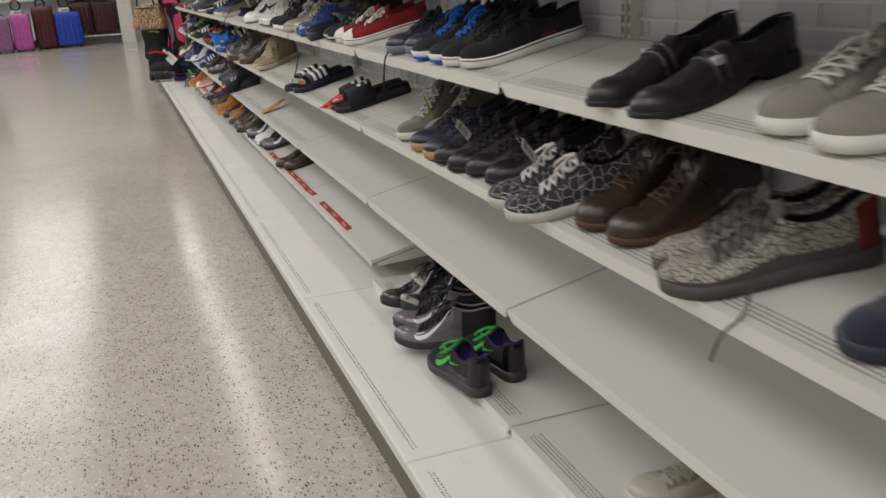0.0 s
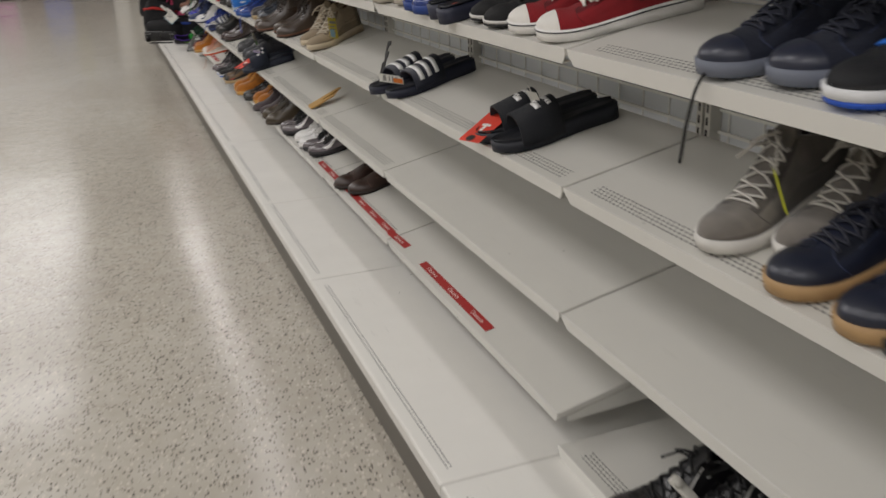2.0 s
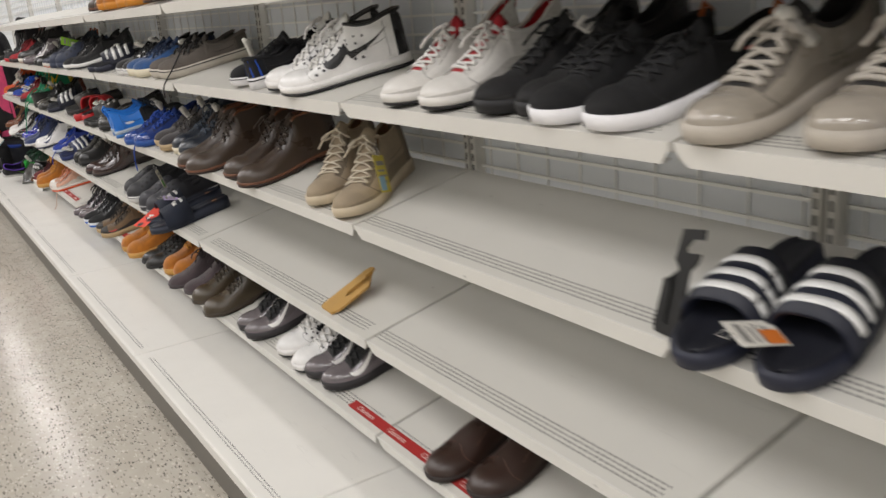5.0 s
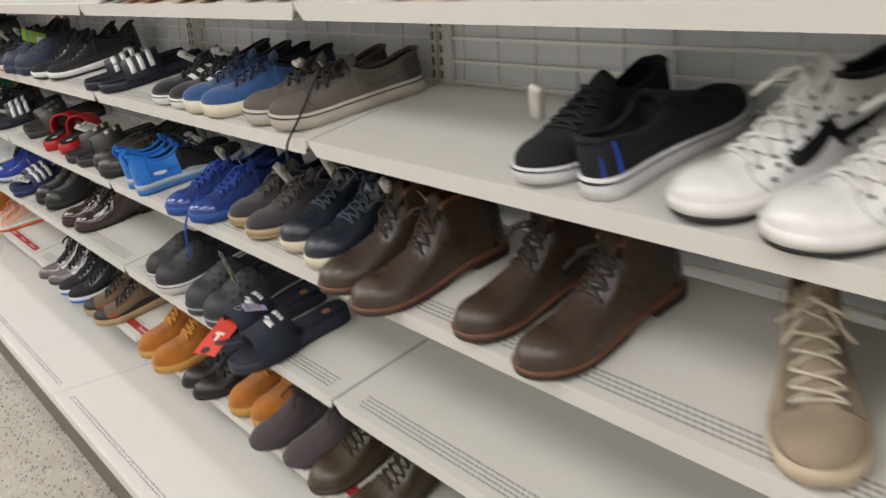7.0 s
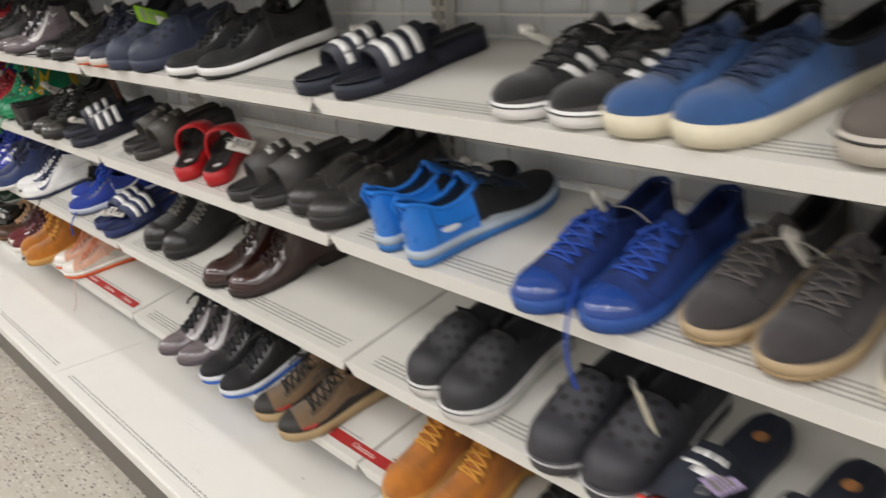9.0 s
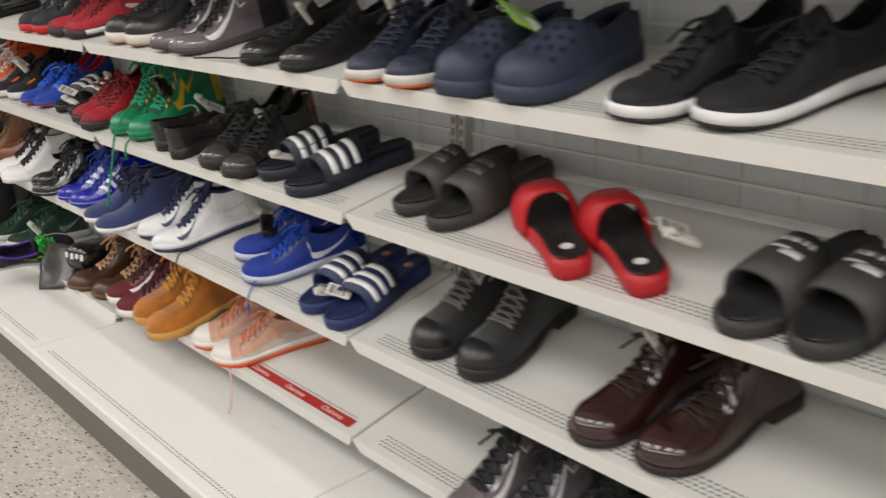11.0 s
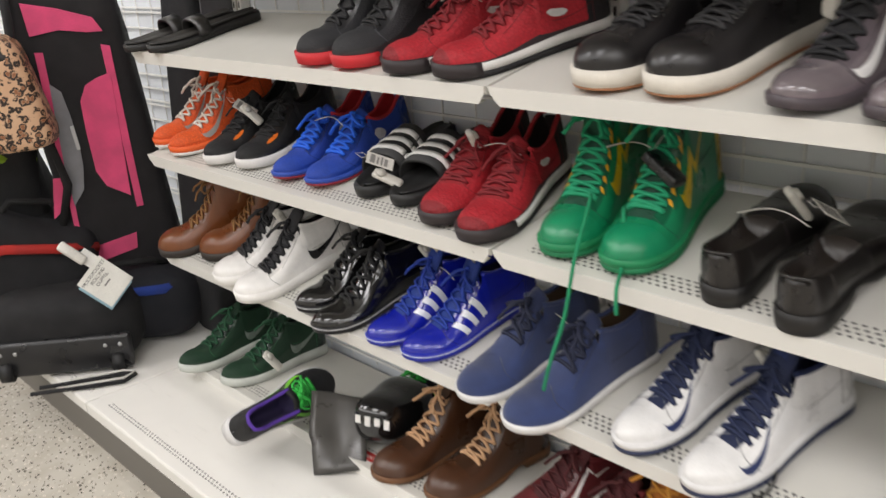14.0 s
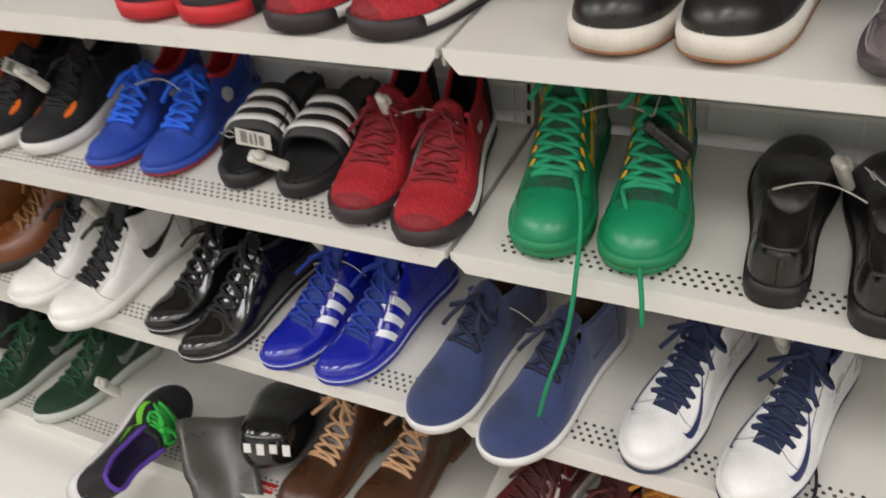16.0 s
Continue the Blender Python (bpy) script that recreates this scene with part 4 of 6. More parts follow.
slides("emblem_slide", "black slide sandal with padded strap and white emblem", sole_col="1b1e27", insole="15171d", strap_col="canvas:191b21", mark="leather:dcdbd9", strap_u=(.48, .82))
slides("emblem_slide_navy", "navy slide sandal with padded strap and white emblem", sole_col="222838", insole="1c212e", strap_col="canvas:222837", mark="leather:dcdbd9", strap_u=(.48, .82), dot="leather:b07a4a")
sneaker("beige_hi", "beige canvas high sneaker with cream sole and laces", "canvas:a3937c", "c7b89e", top="mid", laces="cfc4b0", lining="canvas:7b5a3f", tongue="canvas:a3937c")
boots("chukka", "dark brown leather chukka boot with reddish welt", "leather:403329", "6e4630", top="boot", rim="leather:6e4228", laces="3a2f27", sole=(.026, .016, .014), lining="leather:7a4a2e", lace_u=(.41, .56, 4), outsole="2e1f17", out_share=.55)
boots("navy_boot", "dark navy leather boot with cream sole", "leather:1c2430", "d5ccb6", top="boot", laces="3d4654", lace_r=.0022, heel_block=False, sole=(.028, .024, .022), lining="canvas:22262e")
sneaker("grey_tan", "charcoal nubuck sneaker with tan sole", "suede:3a3637", "b09a78", laces="55504d", outsole="a58d68", out_share=.3, rand="suede:2b2a30")
sneaker("cobalt_canvas", "cobalt blue canvas sneaker with glossy blue rubber toe", "canvas:183478", "1c4a94", laces="1f49a8", toe="patent:1b4290", lining="canvas:12224e")
sneaker("blue_runner", "bright blue and black runner with clear ribbed sole and silver trim", "mesh:17191e", "aebccb", top="runner", laces="1d2a3a", outsole="2f6fb4", out_share=.5, heel="leather:1a74d2", heel_to=.40, blob=(.22, .40, .08, "leather:e0e4ea"), lining="canvas:14283f", rim="canvas:1c78d8", rand="leather:a9b2ba", rand_rows=1, pull="canvas:1c78d8", tongue="mesh:1464b8")
style("slipon_blk", "slip_on_shoe", "plain dark grey leather slip-on work shoe", upper="leather:2b2a28", midsole="1b1a19", top="loafer", sole=(.034, .026, .024), width="normal")
slides("grey_slide", "charcoal slide sandal with raised pale lettering block", sole_col="2f2e2d", insole="232222", strap_col="rubber:33312f", mark="leather:b5b3ae", strap_u=(.46, .80))
slides("red_slide", "bright red rubber slide sandal with black insole", sole_col="b8171e", insole="161414", strap_col="rubber:bb1a20", strap_u=(.50, .78), dot="leather:d9d6d2", sole=(.034, .028, .024))
slides("letter_slide", "dark grey slide sandal with tonal block letters", sole_col="33302e", insole="262422", strap_col="rubber:37342f", mark="leather:5f5b55", strap_u=(.46, .80), mark_size=1.3)
sneaker("blk_cleat", "black studded sports shoe in clear wrap", "patent:191919", "23211f", top="runner", laces="161616", lining="canvas:181818", heel="leather:6e3a2a", toe="patent:3a3836")
style("blk_loafer", "loafer", "plain black leather slip-on shoe", lining="leather:2c2622", upper="leather:1a1716", midsole="131110", top="loafer", heel_block=True, sole=(.028, .014, .012))
sneaker("green_hi", "green basketball high-top with yellow accents and green laces", "leather:0d7a50", "12804f", top="high", laces="139064", lace_r=.0030, tick="leather:d9b81f", mark_at=(.26, .58), lining="canvas:123326", loops="leather:dba21e", tongue="mesh:0e4a34", lace_u=(.41, .70, 8), outsole="12774a", out_share=.4, heel="leather:c2a41e", rand="leather:0f8056", tab=.035, toe="leather:13855a", toe_from=.8)
slides("black_slide", "black slide sandal with white striped strap", sole_col="141414", insole="191919", strap_col="rubber:161616", bars="leather:e4e3e0", strap_u=(.40, .76), high=.056)
sneaker("blue_red", "blue knit running shoe with red lining and white patterned side", "mesh:2448b0", "2a4aa8", top="runner", tab=.008, laces="1f62dc", lace_r=.0030, lining="canvas:b8222a", rim="canvas:c0282e", pull="canvas:b01f24", outsole="8e2430", out_share=.35, blob=(.38, .5, .16, "leather:d3d2d6"), width="slim", spring=.014, sole=(.022, .018, .015))
sneaker("blk_orange", "black knit runner with small orange mark and white sole", "mesh:151517", "d9d7d5", top="runner", laces="1a1a1c", blob=(.74, .62, .07, "leather:d66a1e"))
sneaker("orange", "bright orange sports shoe with grey side mark and white laces", "knit:e2581a", "dd5a1e", top="mid", laces="d8d0c6", lace_r=.0026, tick="leather:8e8a86", mark_at=(.42, .76), lining="canvas:d05218", tongue="mesh:e05a1c", outsole="d9d5d0", out_share=.35, pull="canvas:e2601e", tab=.05, rand="knit:d9531a", eyestay="knit:d9531a", heel="knit:e2581a", width="slim")
# shelf B
style("grey_clog", "foam_clog", "charcoal grey foam clog with vent holes and white sole line", upper="rubber:34343a", midsole="34343a", top="clog", width="wide", sole=(.034, .028, .026), L=.295, vents="rubber:101012", lining="rubber:2a2a2f", line="c9c9c9")
style("black_clog", "foam_clog", "dark grey foam clog with thick white striped sole", upper="rubber:2c2c30", midsole="d4d3d0", top="clog", width="wide", sole=(.034, .028, .026), L=.295, vents="rubber:0f0f11", lining="rubber:242427", line="2a2a2d")
boots("oxblood", "glossy oxblood leather lace-up boot", "patent:2f1814", "1c100d", top="boot", laces="2a1a16", sole=(.028, .015, .013), toe="patent:34191a")
boots("combat", "black suede and leather boot with grey laces", "suede:1b1a1a", "141313", top="tall", laces="6a6762", sole=(.034, .026, .024), lace_u=(.41, .66, 7), lace_r=.0025, toe="leather:191818", lining="canvas:161616")
slides("blue_slide", "navy blue slide sandal with white striped strap", sole_col="1b2a5e", insole="16224c", strap_col="rubber:19264f", bars="leather:e4e3e2", strap_u=(.40, .76), high=.056, dot="leather:b07a3a")
sneaker("blue_trainer", "royal blue trainer with white side mark and pale sole", "mesh:17379a", "b9c0d2", top="runner", laces="1b4cc0", lace_r=.0024, tick="leather:e6e9ee", mark_at=(.12, .46), lining="canvas:141d3a", tongue="mesh:163286", outsole="5d6478", out_share=.3, toe="mesh:18389c")
sneaker("white_navy", "white and navy studded sports shoe with navy laces", "leather:e6e5e4", "e0dfde", top="mid", laces="1a2546", lace_r=.0028, tick="leather:1c2b58", mark_at=(.56, .80), tongue="mesh:18254a", eyestay="leather:dddcdb", lining="canvas:1a2444", rim="canvas:1c2850", heel="leather:e2e1e0", tab=.045, badge="mesh:223468", outsole="2a3350", out_share=.45, lace_u=(.41, .70, 7), rand="leather:eae9e8", width="slim")
style("navy_chukka", "suede_shoe", "navy blue suede chukka shoe with tied laces and white sole", upper="suede:2d3a63", midsole="d9d8d6", top="mid", sole=(.018, .016, .014), laces="1a2038", tongue="suede:263052", eyestay="suede:2b3760", lining="canvas:5a4632", lace_u=(.44, .60, 3), lace_r=.0030, heel="suede:2a365c", vamp=.56)
sneaker("blue_stripe", "shiny royal blue sports shoe with three white stripes", "patent:1622a0", "1826a4", top="mid", laces="1c3a9a", lace_r=.0024, bars="leather:e6e8ee", lining="canvas:10174a", tongue="mesh:1a3a8e", badge="canvas:c9c2b0", tab=.05, eyestay="patent:141e90", heel="patent:141e90", rand="patent:1826a8", width="slim", sole=(.020, .017, .014), spring=.016, line="c9cdd8")
sneaker("black_shiny", "glossy black studded sports shoe", "patent:101011", "141415", top="mid", laces="161617", lace_r=.0026, eyestay="patent:161617", heel="patent:121213", rand="patent:141415", width="slim", sole=(.020, .017, .014), spring=.016, line="bdbdbd")
sneaker("white_trainer", "white trainer with black laces and black side mark", "leather:e4e2df", "e6e4e0", top="mid", laces="17171a", lace_r=.0032, tick="leather:161618", mark_at=(.08, .42), lining="canvas:2a2a2c", tongue="mesh:26262a", eyestay="leather:c9c7c3", heel="leather:dad8d5", rand="leather:e8e6e3", tab=.035, lace_u=(.42, .74, 7))
boots("tan_boot", "brown leather work boot with dark sole", "leather:6e3d1c", "2a231e", top="tall", laces="8a6238", sole=(.030, .022, .020), lining="leather:3a2718", lace_r=.0024)
# shelf A and base
style("brown_loafer", "loafer", "brown leather loafer with orange lining", upper="leather:33211a", midsole="20150f", top="loafer", width="normal", heel_block=True, sole=(.026, .014, .012), lining="leather:9a5a26")
sneaker("grey_sport", "grey and black sports shoe with white side mark", "patent:6c6568", "2a2729", top="mid", laces="161617", lace_r=.0026, tick="leather:eae8e5", mark_at=(.40, .78), lining="canvas:151516", heel="mesh:151516", heel_to=.3, tongue="mesh:19191b", eyestay="mesh:1b1a1c", rand="patent:766e72", width="slim", spring=.014)
sneaker("black_sport", "black and grey cleated sports shoe with white side mark", "leather:1a191b", "232124", top="mid", laces="161617", tick="leather:e4e2df", mark_at=(.38, .72), lining="canvas:131314", toe="patent:3b3638", width="slim", spring=.014)
boots("olive_boot", "olive brown leather ankle boot", "leather:453a2a", "3a2f22", laces="3a3022", sole=(.024, .016, .014))
style("mauve", "suede_shoe", "mauve grey suede lace-up shoe", upper="suede:4a3f42", midsole="3c3335", top="runner", sole=(.020, .016, .014), laces="3f3638", tongue="suede:4a3f42", lace_u=(.42, .54, 3))
boots("wheat_boot", "wheat nubuck work boot with tan rubber sole", "suede:b06a1c", "c09048", top="tall", laces="c98c34", sole=(.032, .026, .024), lining="leather:5a3a1c", lace_u=(.41, .64, 6), lace_r=.0028, toe="suede:b56f20", toe_from=.78)
sneaker("hiker", "brown hiking shoe with black toe and tan sole", "suede:6e5840", "a8906a", top="runner", laces="2a2622", rand="rubber:1f1d1b", rand_rows=2, blob=(.8, .2, .06, "leather:a8281e"), toe="rubber:23201d", toe_from=.88)
sneaker("black_bluesole", "black trainer with blue sole", "mesh:121214", "d5d8de", top="runner", laces="141416", outsole="1d5fc0", out_share=.45)
sneaker("peach", "peach and white knit trainer with orange sole", "mesh:d9a78e", "dfd8d0", top="runner", laces="d88a68", outsole="d8561c", out_share=.45, rand="mesh:d4cbc0", toe="leather:dcd6ce", lining="canvas:c98a6c", blob=(.34, .4, .14, "mesh:c8c2b6"))
sneaker("maroon", "maroon trainer with white side mark and white sole", "mesh:6a161c", "dfdad4", top="runner", laces="4a1418", lace_r=.0024, tick="leather:eae6e2", mark_at=(.34, .78), lining="canvas:2a1012", tongue="mesh:4c1318", eyestay="leather:5a1318")
boots("lace_brown", "brown leather boot with tan rawhide laces", "leather:4a2d1b", "6a4629", top="tall", laces="c39a74", sole=(.022, .014, .013), lace_u=(.40, .66, 6), lace_r=.0030, tongue="leather:3a2416", lining="leather:5a3a24")
sneaker("dark_green", "dark green trainer with pale sole", "mesh:123822", "c2c6bf", top="mid", laces="174a2e", lace_r=.0026, tick="leather:7f8a82", mark_at=(.08, .4), lining="canvas:10241a", width="slim")
sneaker("green_black", "black runner with purple lining, green marks and laces", "mesh:161618", "3a3a3c", L=.28, top="runner", laces="35a84a", lace_r=.0030, tick="leather:3fc04a", mark_at=(.3, .7), lining="canvas:3a2a6a", rim="canvas:2a2046", toe="mesh:1c1c1e")
sneaker("purple_green", "black runner with purple lining, green laces and green mark", "mesh:18181a", "d0cfce", top="runner", laces="35b848", lace_r=.0030, tick="leather:7fdc3a", mark_at=(.3, .7), lining="canvas:2c2448", rim="canvas:5a38a0", heel="mesh:1a1a1c")
sneaker("white_base", "off-white leather sneaker with eyelets", "leather:b5aea2", "cfc9be", top="low", laces="b8b2a6", eyelets=1)
boots("wheat_top", "wheat work boot with ridged tan sole", "suede:b06c1c", "c07c20", top="tall", laces="b98032", sole=(.034, .028, .026))

# ---- where the pairs stand: style, shelf, toe of one shoe (x, y), toe of the other (x, y), yaw ----
PAIRS = [
    ("grey_canvas", "D", .326, -.828, .313, -.943, -8), ("monk", "D", .286, -.444, .282, -.582, 1), ("black_lowtop", "D", .32, .35, .328, .248, -12),
    ("blk_blue", "D", .317, .574, .32, .441, -13), ("navy_knit", "D", .317, .82, .338, .699, -11), ("red_canvas", "D", .316, 1.457, .313, 1.323, -22),
    ("blk_red", "D", .327, 1.687, .316, 1.586, -13), ("blue_gloss", "D", .301, 2.09, .292, 1.991, -12), ("silver", "D", .301, 2.388, .32, 2.236, -7),
    ("blk_white", "D", .306, 2.69, .307, 2.576, -15), ("all_black", "D", .32, 2.852, .325, 2.747, -13), ("white_red", "D", .308, 3.135, .309, 3, -7),
    ("white_dots", "D", .322, 3.755, .305, 3.628, -30), ("grey_skate", "D", .32, 4.814, .32, 4.705, -24), ("blue_slip", "D", .31, 5.102, .31, 5.003, -21),
    ("blk_bars", "D", .316, 5.311, .316, 5.202, -21), ("navy_slide", "D", .309, 5.823, .314, 5.707, -17), ("blk_wave", "D", .303, 6.369, .321, 6.246, -23),
    ("navy_clog", "D", .292, 6.7, .304, 6.577, -8), ("navy_orange", "D", .295, 6.942, .294, 6.83, 0), ("square_dress", "D", .305, 7.341, .299, 7.18, -4),
    ("gunmetal", "D", .303, 7.761, .296, 7.65, -13), ("black_hightop", "D", .318, 8.053, .319, 7.936, -14), ("red_knit", "D", .313, 8.463, .315, 8.341, -24),
    ("blk_redtoe", "D", .311, 8.709, .312, 8.598, -10), ("navy_plain", "C", .344, -.98, .34, -1.17, -13), ("grey_mesh", "C", .329, -.584, .294, -.654, -28),
    ("brown_welt", "C", .333, -.323, .335, -.435, -5), ("print_knit", "C", .276, -.022, .266, -.13, -26), ("blk_dress", "C", .311, .431, .31, .327, -13),
    ("blk_dress", "C", .325, .235, .33, .125, -13), ("navy_gum", "C", .315, .635, .308, .501, -8), ("grey_hi", "C", .328, .79, .386, .691, 8),
    ("emblem_slide", "C", .31, 1.621, .308, 1.525, -5), ("navy_slide", "C", .275, 2.375, .294, 2.266, 6), ("beige_hi", "C", .323, 3.554, .315, 3.395, 32),
    ("chukka", "C", .304, 4.135, .288, 3.98, -6), ("chukka", "C", .272, 4.492, .261, 4.367, -11), ("navy_boot", "C", .33, 4.732, .315, 4.608, -5),
    ("grey_tan", "C", .338, 4.994, .323, 4.88, -7), ("cobalt_canvas", "C", .285, 5.249, .295, 5.129, -5), ("slipon_blk", "C", .331, 5.943, .311, 5.839, -13),
    ("grey_slide", "C", .311, 6.175, .316, 6.074, -13), ("letter_slide", "C", .358, 6.893, .343, 6.783, -7), ("navy_slide", "C", .336, 7.348, .309, 7.201, -14),
    ("green_hi", "C", .327, 8.109, .328, 7.995, 7), ("red_knit", "C", .325, 8.384, .306, 8.271, 7), ("black_slide", "C", .358, 8.61, .359, 8.507, 10),
    ("blue_red", "C", .336, 8.874, .342, 8.762, 8), ("blk_orange", "C", .329, 9.15, .345, 9.035, 7), ("orange", "C", .342, 9.441, .327, 9.328, -4),
    ("emblem_slide_navy", "B", .256, 4.995, .235, 4.866, -5), ("grey_clog", "B", .296, 5.233, .296, 5.123, 0), ("black_clog", "B", .316, 5.563, .301, 5.454, -1),
    ("oxblood", "B", .317, 6.414, .326, 6.294, -17), ("combat", "B", .338, 6.82, .338, 6.688, 0), ("blue_slide", "B", .32, 7.177, .309, 7.068, 1),
    ("blue_trainer", "B", .387, 7.58, .33, 7.448, -30), ("white_navy", "B", .307, 7.968, .288, 7.841, -16), ("navy_chukka", "B", .273, 8.273, .258, 8.153, -15),
    ("blue_stripe", "B", .301, 8.553, .302, 8.449, -12), ("black_shiny", "B", .305, 8.799, .271, 8.696, -10), ("white_trainer", "B", .287, 9.118, .264, 8.986, -12),
    ("tan_boot", "B", .298, 9.424, .346, 9.288, -28), ("brown_loafer", "A", .305, 3.099, .331, 2.978, 2), ("grey_sport", "A", .323, 3.747, .326, 3.649, -7),
    ("white_dots", "A", .327, 3.955, .318, 3.824, -7), ("grey_sport", "A", .312, 4.242, .306, 4.162, -7), ("olive_boot", "A", .285, 4.645, .276, 4.49, -7),
    ("mauve", "A", .276, 4.907, .296, 4.778, -7), ("wheat_boot", "A", .31, 5.08, .32, 4.974, -2), ("blk_dress", "A", .285, 5.336, .28, 5.25, -7),
    ("wheat_boot", "A", .273, 5.625, .267, 5.496, -2), ("hiker", "A", .267, 6.134, .262, 6.014, -17), ("black_bluesole", "A", .262, 6.405, .262, 6.294, -7),
    ("gunmetal", "A", .256, 6.652, .262, 6.545, -7), ("peach", "A", .305, 7.693, .294, 7.568, -32), ("wheat_boot", "A", .264, 7.961, .245, 7.841, -8),
    ("maroon", "A", .278, 8.181, .259, 8.07, -20), ("black_sport", "low", .265, .941, .312, .855, -9), ("grey_sport", "low", .246, .739, .215, .624, -27),
    ("green_black", "low", .287, .449, .412, .49, -86), ("white_base", "low", .4, -.4, .42, -.52, -16), ("dark_green", "low", .265, 9.35, .302, 9.195, -2),
    ("chukka", "E", .33, 3.714, .33, 3.594, -8), ("wheat_top", "E", .32, 3.974, .32, 3.844, -8), ("blk_bars", "E", .33, 3.474, .33, 3.364, -8),
    ("blk_white", "E", .33, 3.22, .33, 3.1, -8), ("grey_skate", "E", .33, 2.95, .33, 2.83, -8), ("wheat_top", "E", .31, 5.414, .31, 5.294, -8),
    ("chukka", "E", .32, 5.644, .32, 5.524, -8), ("wheat_top", "E", .31, 5.094, .31, 4.964, -8), ("chukka", "E", .32, 4.764, .32, 4.644, -8),
    ("wheat_top", "E", .32, 4.274, .32, 4.154, -8),
]
LEVEL = dict(SHELVES, low=0.168, deck=DECKZ)
rnd = random.Random(4)
for key, sh, xa, ya, xb, yb, yaw in PAIRS:
    place_shoe(key, 1, xa, ya, sh, yaw + rnd.uniform(-2.5, 2.5))
    place_shoe(key, -1, xb, yb, sh, yaw + rnd.uniform(-2.5, 2.5))


def heel_out(key, sh, xa, ya, xb, yb, yaw):
    """A pair that stands with its heels to the aisle; the places are those of the heels."""
    L = SIZE * STYLES[key].get("L", 0.30 if STYLES[key]["form"] == "slide" else 0.315)
    for inner, x, y in ((-1, xa, ya), (1, xb, yb)):
        a = radians(yaw)
        place_shoe(key, inner, x + L * math.cos(a) * math.cos(radians(SLOPE)), y + L * math.sin(a), sh, yaw + 180)


heel_out("navy_slide_plain", "D", .302, 1.885, .29, 1.79, 4)
heel_out("blue_runner", "C", .321, 5.629, .311, 5.529, -8)
heel_out("red_slide", "C", .336, 6.445, .350, 6.315, 52)
heel_out("blk_loafer", "C", .327, 7.835, .312, 7.725, 2)
place_shoe("blk_bluetab", 1, .318, 3.995, "D", 2)
place_shoe("blk_bluetab", -1, .325 + .31, 3.885, "D", 180)
place_shoe("strappy", 1, .291, 9.416, "D", -8)
place_shoe("strappy", -1, .301, 9.311, "D", -8)
place_shoe("blk_cleat", 1, .305, 7.55, "C", 8)
place_shoe("blk_cleat", -1, .295, 7.425, "C", 12)
place_shoe("purple_green", 1, .455, 8.95, "low", 187, -56, .040)
place_shoe("purple_green", -1, .40, 8.74, "low", -12)
place_shoe("lace_brown", 1, .292, 8.565, "low", -8)
place_shoe("lace_brown", -1, .320, 8.43, "low", -8)

# ---- tags, strips and hangers ----
def at_shelf(sh, x, lift=0.0):
    """Height of a shelf's top at depth x."""
    return LEVEL[sh] + (0 if sh in ("low", "deck") else (x - FRONT) * TAN) + lift


def tag_card(x, y, z, rx, ry, rz, w=0.034, h=0.055, colour="dedbd3", label="white paper price tag hanging from a shoe", bars=True, block=None):
    th = thing("price_tag", pose(x, y, z, rx, ry, rz), label, "tag", "price tags")
    part("card", boxed(-w / 2, w / 2, -h / 2, h / 2, 0, 0.0012, bevel=0.0004), cloth("card", colour), th)
    if bars:
        for i, (f, t) in enumerate(((0.28, 0.010), (0.08, 0.004), (-0.06, 0.004), (-0.22, 0.007))):
            part("print_bar", boxed(-w * 0.36, w * (0.36 - 0.1 * (i % 2)), h * f - t / 2, h * f + t / 2, 0.0013, 0.0016), cloth("card", "8d8a86"), th)
    if block:
        part("sticker", boxed(-w * 0.45, w * 0.1, -h * 0.45, -h * 0.08, 0.0017, 0.0021), cloth("card", block), th)
    loop = bmesh.new()
    tube(loop, [(0, h * 0.45, 0.001), (0.004, h * 0.45 + 0.012, 0.004), (0, h * 0.45 + 0.026, 0.0), (-0.004, h * 0.45 + 0.012, -0.002), (0, h * 0.45, 0.0)], 0.0008, 4)
    part("string", loop, cloth("plastic", "cfccc6"), th, smooth=True)
    return th


def security_tag(x, y, z, rx, ry, rz):
    th = thing("security_tag", pose(x, y, z, rx, ry, rz), "pale plastic security tag clipped to a shoe", "tag", "security tags")
    bm = bmesh.new()
    box(bm, -0.011, 0.011, -0.032, 0.030, -0.006, 0.006, bevel=0.005)
    part("shell", bm, cloth("plastic", "c9c6bd"), th, smooth=True)
    bm = bmesh.new()
    bmesh.ops.create_cone(bm, cap_ends=True, segments=12, radius1=0.011, radius2=0.008, depth=0.006, matrix=pose(0, 0.014, 0.008))
    part("pin_cap", bm, cloth("plastic", "bdbab1"), th, smooth=True)
    return th


def tie(x, y, z, span=0.10, droop=0.0):
    """A thin clear cord that holds a pair together."""
    th = thing("plastic_tie", pose(x, y, z), "thin pale plastic cord joining a pair of shoes", "cord", "plastic ties")
    bm = bmesh.new()
    pts = [(0.01 * math.sin(3 * t), span * (t - 0.5), droop * 4 * t * (1 - t) + 0.012 * math.sin(math.pi * t)) for t in (i / 12 for i in range(13))]
    tube(bm, pts, 0.0012, 4)
    part("cord", bm, cloth("plastic", "b9b6ae"), th, smooth=True)


